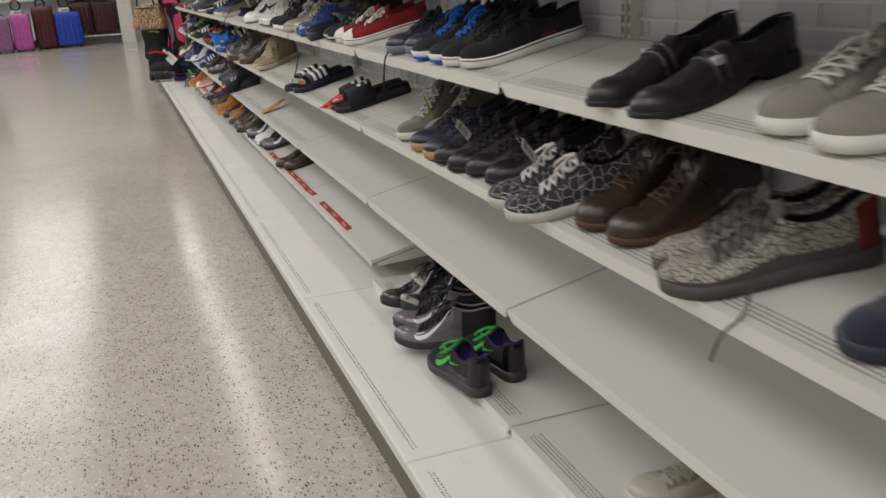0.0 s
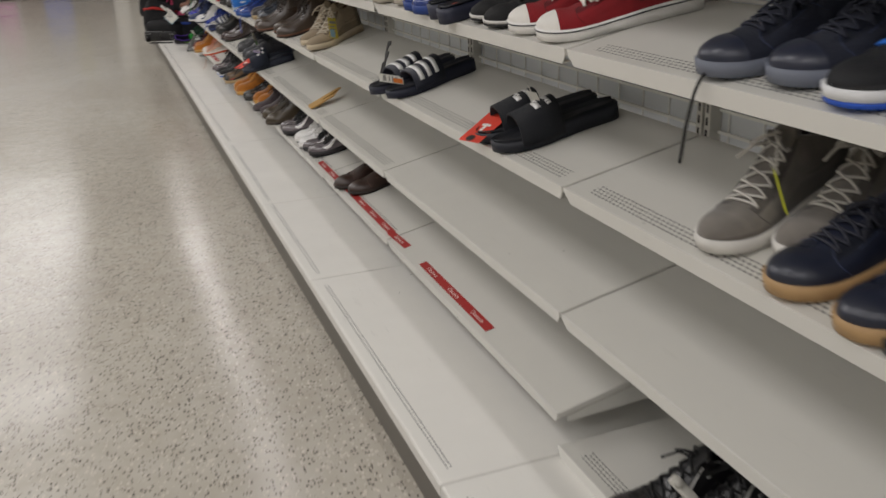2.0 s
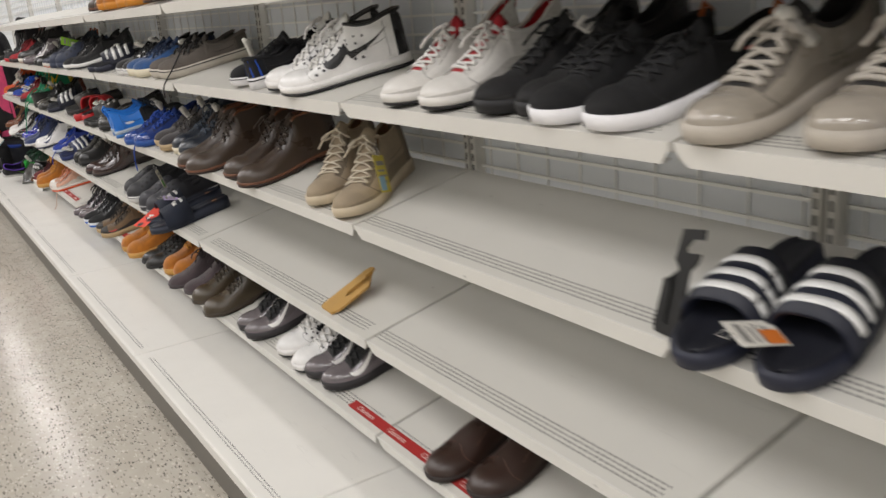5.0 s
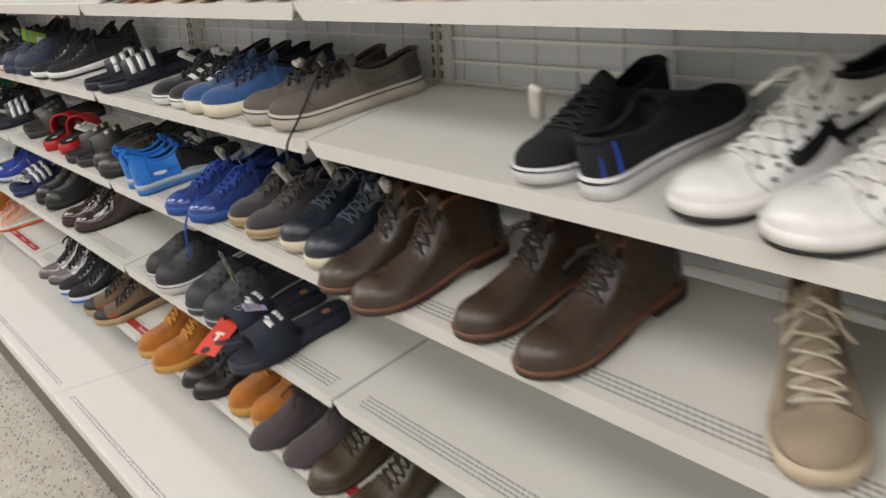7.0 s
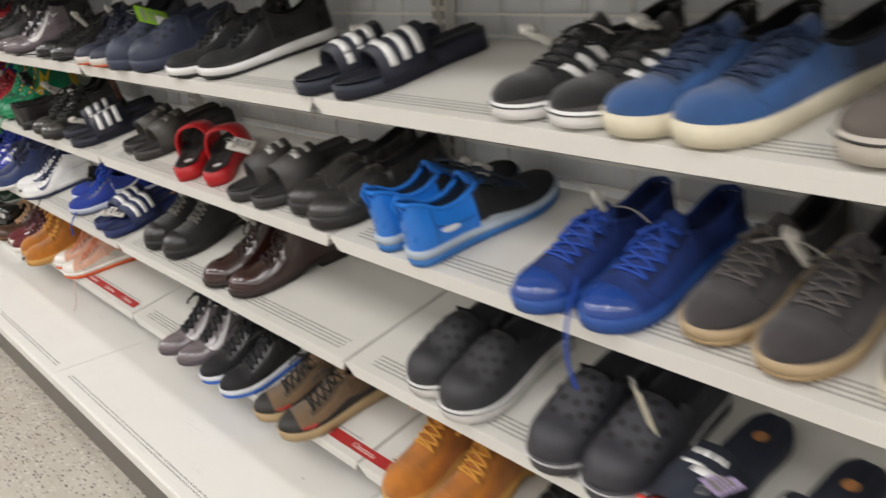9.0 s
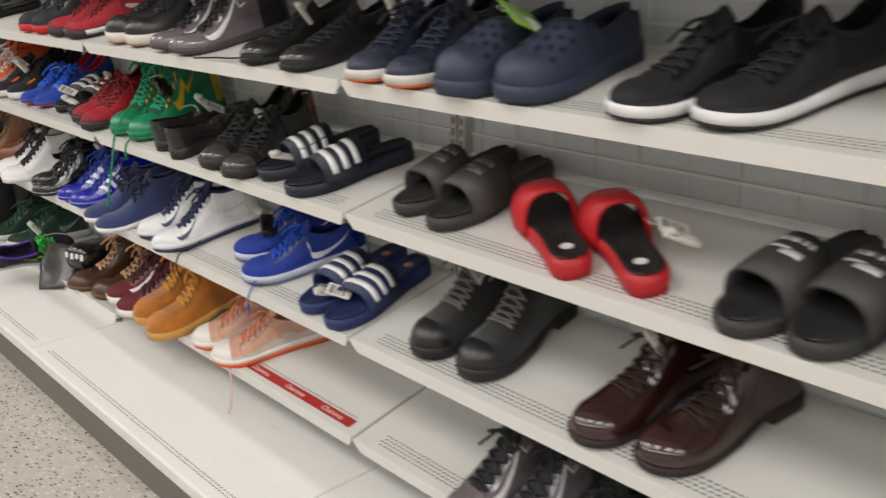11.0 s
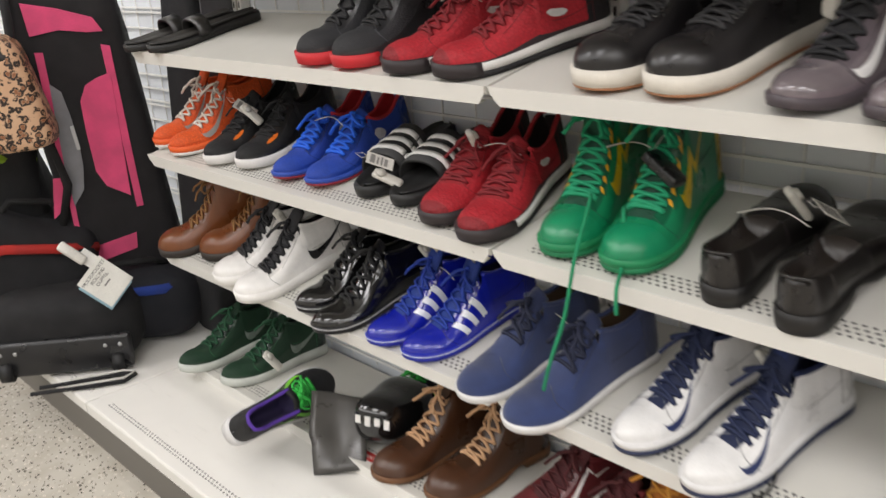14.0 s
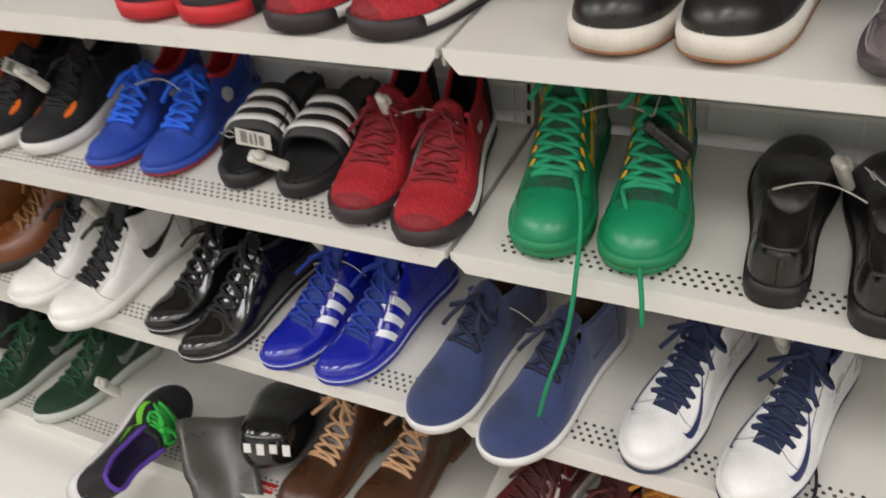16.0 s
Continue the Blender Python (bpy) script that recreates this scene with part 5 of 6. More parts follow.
# tags lie on the tops of the shoes, about 9 to 11 cm over the shelf
for sh, x, y, dz, rx, rz, kind in (
        ("D", .435, 5.142, .115, 20, 70, "s"), ("D", .44, 4.77, .105, 10, 95, "s"), ("D", .449, 5.793, .085, 25, 60, "s"), ("D", .426, 5.331, .10, 30, 50, "s"),
        ("D", .451, 2.721, .115, 40, 20, "c"), ("D", .391, 4.047, .105, 60, 100, "s"), ("D", .437, 7.298, .10, 50, 80, "s"), ("D", .425, 6.984, .12, 60, 75, "s"),
        ("D", .433, 2.355, .12, 50, 20, "s"), ("D", .454, 8.38, .105, 10, 60, "s"), ("D", .425, 7.765, .12, 60, 80, "s"),
        ("C", .417, 4.467, .15, 70, 40, "s"), ("C", .435, 5.224, .12, 60, 60, "s"), ("C", .443, 4.924, .115, 60, 30, "s"), ("C", .445, 4.717, .15, 70, 10, "s"),
        ("C", .486, 5.544, .09, 40, -30, "c"), ("C", .506, 5.574, .10, 20, 20, "s"), ("C", .446, 6.145, .09, 20, 30, "s"), ("C", .446, 6.345, .075, 20, 40, "c"), ("C", .416, 6.315, .08, 20, 40, "s"),
        ("C", .375, 7.32, .065, 15, 70, "s"), ("C", .452, 7.75, .105, 30, 60, "c"), ("C", .442, 7.79, .115, 50, 50, "s"), ("C", .435, 7.49, .11, 60, 60, "s"),
        ("C", .388, 8.591, .085, 25, 40, "c"), ("C", .378, 8.561, .06, 25, 20, "s"), ("C", .424, 9.123, .125, 40, 30, "c"), ("C", .451, 8.395, .12, 60, 70, "s"), ("C", .414, 9.083, .12, 50, 20, "s"),
        ("B", .343, 4.953, .09, 10, 80, "v"), ("B", .466, 7.557, .10, 40, 30, "s"), ("B", .355, 7.14, .055, 10, 60, "s"), ("B", .365, 7.11, .06, 15, 30, "c"),
        ("B", .451, 8.533, .135, 60, 20, "s"), ("B", .465, 7.824, .115, 50, 60, "s"), ("B", .431, 6.354, .15, 50, 60, "s"), ("B", .438, 9.037, .12, 60, 20, "s"),
        ("B", .433, 6.757, .17, 70, 20, "c"), ("A", .417, 6.094, .115, 30, 40, "s"), ("A", .398, 5.6, .16, 60, 30, "s"), ("low", .353, 9.022, .12, 60, 30, "s"),
        ("low", .378, .863, .11, 40, 20, "s"), ("low", .291, .697, .11, 30, 60, "s"), ("C", .375, .379, .10, 60, 50, "c"), ("C", .331, -.106, .13, 60, 60, "c")):
    z = at_shelf(sh, x, dz - (.016 if sh in "DC" and dz < .13 else .006))
    if kind == "s":
        security_tag(x, y, z, rx, -20, rz)
    elif kind == "v":
        tag_card(x, y, z, rx, -15, rz, colour="b9a7cf", label="white and lilac price tag lying on a sandal")
    else:
        tag_card(x, y, z, rx, -25, rz)
tag_card(.388, 6.616, at_shelf("D", .388, .112), 22, -30, 75, w=.075, h=.085, colour="8cc22a", label="lime green cardboard swing tag on a navy clog", block="e2e2da")
tag_card(.409, 3.375, at_shelf("C", .409, .075), 75, 10, 35, w=.05, h=.085, colour="c9b84a", label="yellow cardboard swing tag on a beige sneaker", block="8fb3c4")
tag_card(.407, .74, at_shelf("C", .407, .09), 70, 0, 60, w=.02, h=.07, colour="c9cc1a", label="narrow yellow tag on a grey sneaker", bars=False)
tag_card(.317, 2.311, at_shelf("C", .317, .050), 12, -22, 75, w=.045, h=.075, label="white price tag with an orange spot on a striped sandal", block="dd7a2e")
tag_card(.409, 1.528, at_shelf("C", .469, .075), 60, 0, 100, w=.04, h=.05, label="white folded paper tag tucked in a sandal")
tag_card(.351, 5.083, at_shelf("B", .431, .12), 70, 0, 60, w=.035, h=.075, colour="cfc9b4", label="cream card tag with green print on a clog", block="4a8a3a")
for sh, x, y, z in (("D", .44, 4.75, .10), ("D", .436, 5.251, .10), ("C", .437, 4.427, .145), ("C", .445, 5.194, .10), ("C", .443, 4.934, .105), ("C", .445, 4.667, .15), ("C", .442, 8.05, .15),
                    ("C", .441, 8.325, .115), ("C", .412, 7.81, .10), ("D", .434, 8.4, .105), ("C", .437, 8.816, .115), ("B", .431, 8.493, .12), ("B", .433, 8.21, .10), ("D", .446, 1.639, .105)):
    tie(x, y, at_shelf(sh, x, z - .014))


def flat_shape(name, m, pts, colour, label, thick):
    """A flat hanger cut from a sheet: pts is its outline."""
    th = thing(name, m, label, "hanger")
    bm = bmesh.new()
    lo = [bm.verts.new((x, y, 0)) for x, y in pts]
    hi = [bm.verts.new((x, y, thick)) for x, y in pts]
    f1 = bm.faces.new(lo[::-1])
    f2 = bm.faces.new(hi)
    for i in range(len(pts)):
        k = (i + 1) % len(pts)
        bm.faces.new((lo[i], lo[k], hi[k], hi[i]))
    bmesh.ops.triangulate(bm, faces=[f1, f2])
    part("hanger_plate", bm, cloth("card" if "card" in name else "rubber", colour), th)
    return th


flat_shape("cardboard_hanger", pose(.328, 3.575, at_shelf("B", .328, .002), 0, -SLOPE - 13, -2),
           [(0, .038), (.010, .046), (.15, .046), (.165, .040), (.168, .025), (.155, .018), (.135, .022), (.13, .012), (.07, .010), (.058, 0), (.07, -.010), (.115, -.012), (.125, -.022), (.115, -.034), (.02, -.036), (0, -.02)],
           "b8904e", "tan cardboard sandal hanger propped on the shelf", .006)
flat_shape("plastic_hanger", pose(.322, 2.452, at_shelf("C", .322, .003), 0, -SLOPE - 62, -6),
           [(0, .026), (.012, .030), (.072, .0275), (.076, .021), (.068, .0125), (.016, .0125), (.014, .004), (.092, .004), (.102, .014), (.144, .010), (.150, -.029), (.136, -.029), (.134, -.011), (.120, -.001), (.114, -.005), (.118, -.029), (.104, -.026), (.092, -.016), (.0, -.016)],
           "0c0c0c", "black plastic sandal hanger leaning beside striped sandals", .003)


def security_box(m, label):
    th = thing("security_box", m, label, "tag", "security boxes")
    part("shell", boxed(-.034, .034, -.018, .018, -.008, .010, bevel=.005), cloth("plastic", "121213"), th, smooth=True)
    bm = bmesh.new()
    tube(bm, [(.03, 0, .004), (.04, -.02, .02), (.05, -.05, .034), (.05, -.08, .030)], .0012, 4)
    part("tether", bm, cloth("plastic", "a9a69e"), th, smooth=True)


security_box(pose(.448, 7.52, at_shelf("B", .448, .082), 8, -30, 60), "black plastic security box tied to a blue trainer")
security_box(pose(.425, 7.985, at_shelf("C", .425, .125), 6, -34, 86), "black plastic security box across the strap of a green high-top")
for y, sh, x in ((1.623, "C", .314), (4.998, "B", .253)):
    th = thing("sandal_tag", pose(x, y, at_shelf(sh, x, .030), 0, -22, 25), "orange red cardboard tag under a sandal strap", "tag", "sandal tags")
    part("card", boxed(-.045, .075, -.032, .032, 0, .0014, bevel=.0005), cloth("card", "d8402c"), th)
    part("white_mark", boxed(.0, .030, -.004, .004, .0015, .0019), cloth("card", "e8e4de"), th)
    part("white_mark", boxed(.020, .028, -.014, .012, .002, .0023), cloth("card", "e8e4de"), th)
    bm = bmesh.new()
    disc(bm, (-.032, .004, .0017), (0, 0, 1), .012, 16)
    part("hang_hole", bm, cloth("card", "241f1e"), th)

# long laces that hang over the shelf edges
def cord(name, label, pts, r, colour):
    th = thing(name, Matrix.Translation(pts[0]), label, "lace", "hanging laces")
    o = Vector(pts[0])
    n = len(pts)
    fine = []
    for i in range(n - 1):
        for k in range(5):
            fine.append(Vector([curve([(j, pts[j][q]) for j in range(n)], i + k / 5) for q in range(3)]) - o)
    fine.append(Vector(pts[-1]) - o)
    bm = bmesh.new()
    tube(bm, fine, r, 5)
    part("strand", bm, cloth("lace", colour), th, smooth=True)


zc, zd, zb, za = LEVEL["C"], LEVEL["D"], LEVEL["B"], LEVEL["A"]
cord("shoelace", "green shoelace hanging over the shelf edge", [(.392, 8.09, zc + .10), (.342, 8.065, zc + .075), (.302, 8.055, zc + .02), (.287, 8.06, zc - .06), (.277, 8.08, zc - .14), (.272, 8.09, zc - .19)], .0032, "12875a")
cord("shoelace", "green shoelace hanging over the shelf edge", [(.392, 8.03, zc + .09), (.332, 7.99, zc + .03), (.297, 7.975, zc + .005), (.29, 7.97, zc - .035)], .0032, "12875a")
cord("shoelace", "black shoelace hanging over the shelf edge", [(.46, 4.71, zd + .12), (.39, 4.64, zd + .11), (.335, 4.625, zd + .04), (.298, 4.62, zd - .01), (.293, 4.615, zd - .05)], .0024, "1d1c1c")
cord("shoelace", "black shoelace hanging over the shelf edge", [(.357, .79, zd + .05), (.309, .81, zd + .01), (.297, .82, zd - .05), (.295, .83, zd - .12)], .0026, "161616")
cord("shoelace", "blue shoelace hanging over the shelf edge", [(.345, 5.194, zc + .05), (.297, 5.174, zc + .004), (.285, 5.164, zc - .05), (.285, 5.149, zc - .09)], .0026, "1f49a8")
cord("shoelace", "blue shoelace hanging from a trainer", [(.396, 7.417, zb + .07), (.336, 7.397, zb + .03), (.301, 7.387, zb - .01), (.296, 7.377, zb - .05)], .0024, "1d45b0")
cord("shoelace", "black shoelace lying on the shelf", [(.425, 7.834, zb + .115), (.405, 7.784, zb + .085), (.38, 7.759, zb + .03), (.345, 7.754, zb + .013), (.32, 7.764, zb + .006), (.297, 7.744, zb - .02), (.293, 7.714, zb - .05)], .0022, "19191b")
cord("shoelace", "peach shoelace hanging to the base deck", [(.36, 7.546, za + .05), (.31, 7.516, za + .01), (.29, 7.486, za - .04), (.28, 7.476, za - .08), (.265, 7.466, za - .1)], .002, "d9b8a4")
cord("shoelace", "black shoelace lying on the white shelf", [(.367, 7.298, zd + .05), (.337, 7.398, zd + .015), (.312, 7.478, zd + .01), (.292, 7.538, zd + .006)], .0022, "19191b")
cord("shoelace", "grey shoelace hanging over the shelf edge", [(.354, -.791, zc + .05), (.324, -.811, zc + .01), (.297, -.801, zc - .02), (.294, -.781, zc - .07)], .0024, "4b4643")

# red clearance strips along the front of the lowest shelf
def letters(text, size, colour="e6cfc8"):
    cu = bpy.data.curves.new("lettering", "FONT")
    cu.body, cu.size, cu.extrude, cu.align_x, cu.align_y = text, size, 0.0002, "CENTER", "CENTER"
    ob = bpy.data.objects.new("lettering", cu)
    scene.collection.objects.link(ob)
    me = bpy.data.meshes.new_from_object(ob.evaluated_get(bpy.context.evaluated_depsgraph_get()))
    bpy.data.objects.remove(ob)
    me.materials.clear()
    me.materials.append(cloth("card", colour))
    return me


WORD = letters("Clearance", 0.019)
for ya, yb, skew in ((3.535, 2.475, 0), (2.48, 2.322, 3), (2.167, 1.647, 0), (7.5, 7.05, 0), (5.93, 5.69, 0), (8.21, 8.08, 0), (4.75, 4.5, 0), (4.3, 4.15, 0), (9.44, 9.38, 0), (8.70, 8.63, 4)):
    L = ya - yb
    low = ya > 8.5
    th = thing("clearance_strip", pose(.345, (ya + yb) / 2, at_shelf("low" if low else "A", .345, .0012), 0, 0 if low else -SLOPE, skew), "red printed clearance strip along the shelf front", "label strip", "clearance strips")
    part("strip", boxed(-.013, .013, -L / 2, L / 2, 0, .0008), cloth("card", "a3211f"), th)
    n = max(1, int(L / 0.15))
    for i in range(n):
        w = new("lettering", WORD)
        w.parent = th
        w.matrix_basis = pose(0, L / 2 - L * (i + 0.5) / n, .0011, 0, 0, -90)


# ---- bags at the end of the gondola ----
def pillow(bm, w, d, h, e=0.35, n=20, m=28, lump=0.0, seed=0.0):
    """A rounded, slightly lumpy box of full size w, d, h around the origin."""
    def sp(v, p):
        return math.copysign(abs(v) ** p, v)
    rings = []
    for i in range(n + 1):
        a = -math.pi / 2 + math.pi * i / n
        ring = []
        for j in range(m):
            b = 2 * math.pi * j / m
            v = Vector((w / 2 * sp(math.cos(a), e) * sp(math.cos(b), e), d / 2 * sp(math.cos(a), e) * sp(math.sin(b), e), h / 2 * sp(math.sin(a), e)))
            if lump:
                v *= 1 + lump * noise.noise(v * 7 + Vector((seed, seed, 0)))
            ring.append(bm.verts.new(v))
        rings.append(ring)
    for a, c in zip(rings, rings[1:]):
        for k in range(m):
            try:
                bm.faces.new((a[k], a[(k + 1) % m], c[(k + 1) % m], c[k]))
            except ValueError:
                pass
    bmesh.ops.remove_doubles(bm, verts=bm.verts, dist=0.0004)
    return bm


def panel_on(bm, pts, y, thick=0.006):
    """A flat padded panel with an outline in x and z on the front (at y)."""
    a = [bm.verts.new((x, y, z)) for x, z in pts]
    c = [bm.verts.new((x * 0.985, y - thick, z * 0.995)) for x, z in pts]
    f = [bm.faces.new(c)]
    for i in range(len(pts)):
        k = (i + 1) % len(pts)
        bm.faces.new((a[i], a[k], c[k], c[i]))
    bmesh.ops.triangulate(bm, faces=f)
    return bm


def duffel(m):
    th = thing("sports_bag", m, "tall pink, black and grey sports bag standing on end", "bag")
    part("body", pillow(bmesh.new(), .31, .24, 1.09, .28, lump=.05), cloth("canvas", "1d1b1d"), th, smooth=True).matrix_basis = pose(-.04, 0, -.165)
    y = -.118
    pink, grey = cloth("canvas", "e2527f"), cloth("canvas", "86868a")
    part("top_panel", panel_on(bmesh.new(), [(-0.130, 0.307), (-0.044, 0.279), (0.040, 0.241), (0.057, 0.202), (0.016, 0.206), (-0.055, 0.224), (-0.131, 0.219)], y), pink, th)
    part("side_panel", panel_on(bmesh.new(), [(-0.054, 0.022), (-0.029, 0.064), (0.007, 0.079), (0.047, 0.086), (0.006, -0.279), (-0.052, -0.235), (-0.069, -0.186), (-0.063, -0.066)], y), pink, th)
    part("edge_band", panel_on(bmesh.new(), [(0.042, 0.167), (0.065, 0.158), (0.033, -0.318), (0.013, -0.318)], y + .002), pink, th)
    part("edge_band", panel_on(bmesh.new(), [(-0.132, 0.175), (-0.111, 0.171), (-0.162, -0.351), (-0.175, -0.351)], y), pink, th)
    part("edge_band", panel_on(bmesh.new(), [(-0.164, 0.215), (-0.154, 0.186), (-0.159, 0.061), (-0.170, 0.077)], y + .012), pink, th)
    part("low_panel", panel_on(bmesh.new(), [(-0.181, -0.421), (-0.098, -0.408), (-0.009, -0.397), (-0.019, -0.447), (-0.109, -0.461), (-0.192, -0.476)], y + .002), pink, th)
    part("side_pocket", panel_on(bmesh.new(), [(-0.190, -0.184), (-0.160, -0.184), (-0.189, -0.281), (-0.221, -0.303)], y + .01), pink, th)
    part("grey_panel", panel_on(bmesh.new(), [(-0.120, 0.086), (-0.096, 0.059), (-0.091, -0.011), (-0.091, -0.088), (-0.098, -0.158), (-0.116, -0.230), (-0.155, -0.274), (-0.152, -0.175)], y - .001), grey, th)
    part("badge", boxed(-.100, -.090, y - .011, y - .007, -.11, -.04, bevel=.001), cloth("plastic", "b9b9b9"), th)
    bm = bmesh.new()
    tube(bm, [(-.16, y, .34), (-.175, y - .03, .2), (-.165, y - .035, 0), (-.15, y - .03, -.2), (-.20, y, -.32)], .012, 6)
    part("strap", bm, cloth("canvas", "161516"), th, smooth=True)
    return th


def leopard_mat():
    m, nt, b = base_mat("leopard_print")
    co = nt.nodes.new("ShaderNodeTexCoord").outputs["Object"]
    v = node(nt, "ShaderNodeTexVoronoi", Scale=52.0)
    w = node(nt, "ShaderNodeTexNoise", Scale=70.0, Detail=2.0)
    add = nt.nodes.new("ShaderNodeVectorMath")
    add.operation = "MULTIPLY_ADD"
    nt.links.new(co, w.inputs["Vector"])
    nt.links.new(w.outputs["Color"], add.inputs[0])
    add.inputs[1].default_value = (0.016, 0.016, 0.016)
    nt.links.new(co, add.inputs[2])
    nt.links.new(add.outputs[0], v.inputs["Vector"])
    big = node(nt, "ShaderNodeTexNoise", Scale=6.0)
    nt.links.new(co, big.inputs["Vector"])
    ground = mixed(nt, big.outputs["Fac"], srgb("d9bb9c"), srgb("b98a66"))
    core = mixed(nt, ramp(nt, v.outputs["Distance"], 0.30, 0.22), ground, srgb("8d5a3a"))
    edge = nt.nodes.new("ShaderNodeMath")
    edge.operation = "MULTIPLY"
    nt.links.new(ramp(nt, v.outputs["Distance"], 0.26, 0.32), edge.inputs[0])
    nt.links.new(ramp(nt, v.outputs["Distance"], 0.58, 0.50), edge.inputs[1])
    gaps = nt.nodes.new("ShaderNodeMath")
    gaps.operation = "MULTIPLY"
    nt.links.new(edge.outputs[0], gaps.inputs[0])
    nt.links.new(ramp(nt, w.outputs["Fac"], 0.36, 0.42), gaps.inputs[1])
    nt.links.new(mixed(nt, gaps.outputs[0], core, srgb("23150f")), b.inputs["Base Color"])
    b.inputs["Roughness"].default_value = 0.45
    return m


def handbag(m):
    th = thing("handbag", m, "leopard print handbag with black handle hanging from a hook", "bag")
    bm = pillow(bmesh.new(), .38, .15, .31, .28, lump=.06, seed=3)
    for v in bm.verts:
        v.co.x *= 0.96 - 0.16 * v.co.z / .155
    part("body", bm, leopard_mat(), th, smooth=True)
    bm = bmesh.new()
    tube(bm, [(-.11, -.06, .12), (-.09, -.07, .26), (-.03, -.05, .38), (.03, -.05, .38), (.09, -.07, .26), (.11, -.06, .12)], .011, 6)
    part("handle", bm, cloth("leather", "1a1716"), th, smooth=True)
    part("band", pillow(bmesh.new(), .315, .156, .03, .4), cloth("leather", "1d1917"), th, smooth=True).matrix_basis = pose(0, 0, .10)
    bm = bmesh.new()
    bmesh.ops.create_uvsphere(bm, u_segments=10, v_segments=6, radius=.010)
    part("stud", bm, cloth("plastic", "b0a890"), th, smooth=True).matrix_basis = pose(.06, -.078, .12)
    bm = bmesh.new()
    tube(bm, [(0, -.05, .38), (.0, .10, .40), (0, .45, .40)], .004, 6)
    part("peg_hook", bm, cloth("plastic", "c9c9c6"), th, smooth=True)
    return th


def floppy_bag(m, size, colour, label, accent=None, seed=1.0, e=.5):
    th = thing("travel_bag", m, label, "bag")
    w, d, h = size
    part("body", pillow(bmesh.new(), w, d, h, e, lump=.22, seed=seed), cloth("canvas", colour), th, smooth=True)
    bm = bmesh.new()
    tube(bm, [(-.3 * w, -.1 * d, .42 * h), (-.15 * w, -.2 * d, .62 * h), (.15 * w, -.15 * d, .60 * h), (.3 * w, 0, .42 * h)], .010, 6)
    part("handle", bm, cloth("canvas", "141414"), th, smooth=True)
    if accent:
        bm = bmesh.new()
        tube(bm, [(-.48 * w, -.30 * d, .25 * h), (-.2 * w, -.46 * d, .32 * h), (.2 * w, -.46 * d, .30 * h), (.48 * w, -.25 * d, .26 * h)], .016, 6)
        part("piping", bm, cloth("canvas", accent), th, smooth=True)
    return th


duffel(pose(.40, 9.874, .86, 4, -6, -26))
handbag(pose(.02, 9.834, .915, 0, 0, -25))
floppy_bag(pose(.10, 10.09, .58, 0, 0, -30), (.32, .25, .46), "1a1b1d", "black backpack with lime green trim hanging below a handbag", "86a82a", 2.0, .4)
floppy_bag(pose(.13, 9.94, .345, 0, 6, -20), (.36, .26, .41), "17171a", "slumped black travel bag with red piping on the base deck", "b22a24", 5.0)
floppy_bag(pose(.36, 9.764, .255, 0, 0, -25), (.36, .30, .22), "14161d", "black and blue soft bag on the base deck", "1f3a8a", 9.0)
wheeled = thing("wheeled_bag", pose(.17, 9.794, .255, 0, 0, -36), "black wheeled duffel bag lying on the base deck", "bag")
part("body", pillow(bmesh.new(), .40, .34, .22, .45, lump=.1, seed=7), cloth("canvas", "151517"), wheeled, smooth=True)
part("end_plate", boxed(-.19, .19, -.185, -.160, -.105, .0, bevel=.012), cloth("plastic", "1b1b1d"), wheeled, smooth=True)
for x in (-.15, .15):
    bm = bmesh.new()
    bmesh.ops.create_cone(bm, cap_ends=True, segments=16, radius1=.028, radius2=.028, depth=.03, matrix=pose(0, 0, 0, 0, 90, 0))
    part("wheel", bm, cloth("rubber", "0f0f10"), wheeled, smooth=True).matrix_basis = pose(x, -.18, -.085)
for x in (-.16, -.12, .12, .16):
    bm = bmesh.new()
    bmesh.ops.create_cone(bm, cap_ends=True, segments=10, radius1=.006, radius2=.004, depth=.004, matrix=pose(0, 0, 0, 90, 0, 0))
    part("rivet", bm, cloth("plastic", "a9a9a8"), wheeled).matrix_basis = pose(x, -.187, -.03)
strap = thing("webbing_strap", pose(.06, 9.554, DECKZ, 0, 0, -25), "black and white webbing strap lying on the base deck", "strap")
bm = bmesh.new()
tube(bm, [(-.12, .0, .006), (0, -.02, .008), (.12, -.03, .008), (.15, 0, .010), (.12, .02, .008), (0, .02, .008), (-.10, .03, .006)], .006, 6)
part("webbing", bm, cloth("canvas", "1a1a1c"), strap, smooth=True)
bm = bmesh.new()
tube(bm, [(-.02, -.02, .018), (.12, -.03, .018), (.15, 0, .019), (.12, .02, .018), (-.02, .02, .018)], .003, 5)
part("edge_cord", bm, cloth("canvas", "cfcdc8"), strap, smooth=True)
card = thing("hang_tag", pose(.20, 9.594, .40, 62, 38, -30) @ pose(0, 0, 0, 0, 0, 84), "white cardboard product tag hanging on the black bags", "tag")
part("card", boxed(-.05, .05, -.055, .055, 0, .002, bevel=.0006), cloth("card", "d9d7cf"), card)
for i, text in enumerate(("MULTI-POCKET", "ROLLING", "DUFFEL")):
    word = new("lettering", letters(text, .0135, "33312f"))
    word.parent = card
    word.matrix_basis = pose(0, .038 - .014 * i, .0023)
part("print_bar", boxed(-.012, .012, -.008, -.004, .0022, .0026), cloth("card", "6d6b68"), card)
part("back_card", boxed(-.056, .040, -.060, .045, -.006, -.004, bevel=.0006), cloth("card", "8fb0bd"), card)
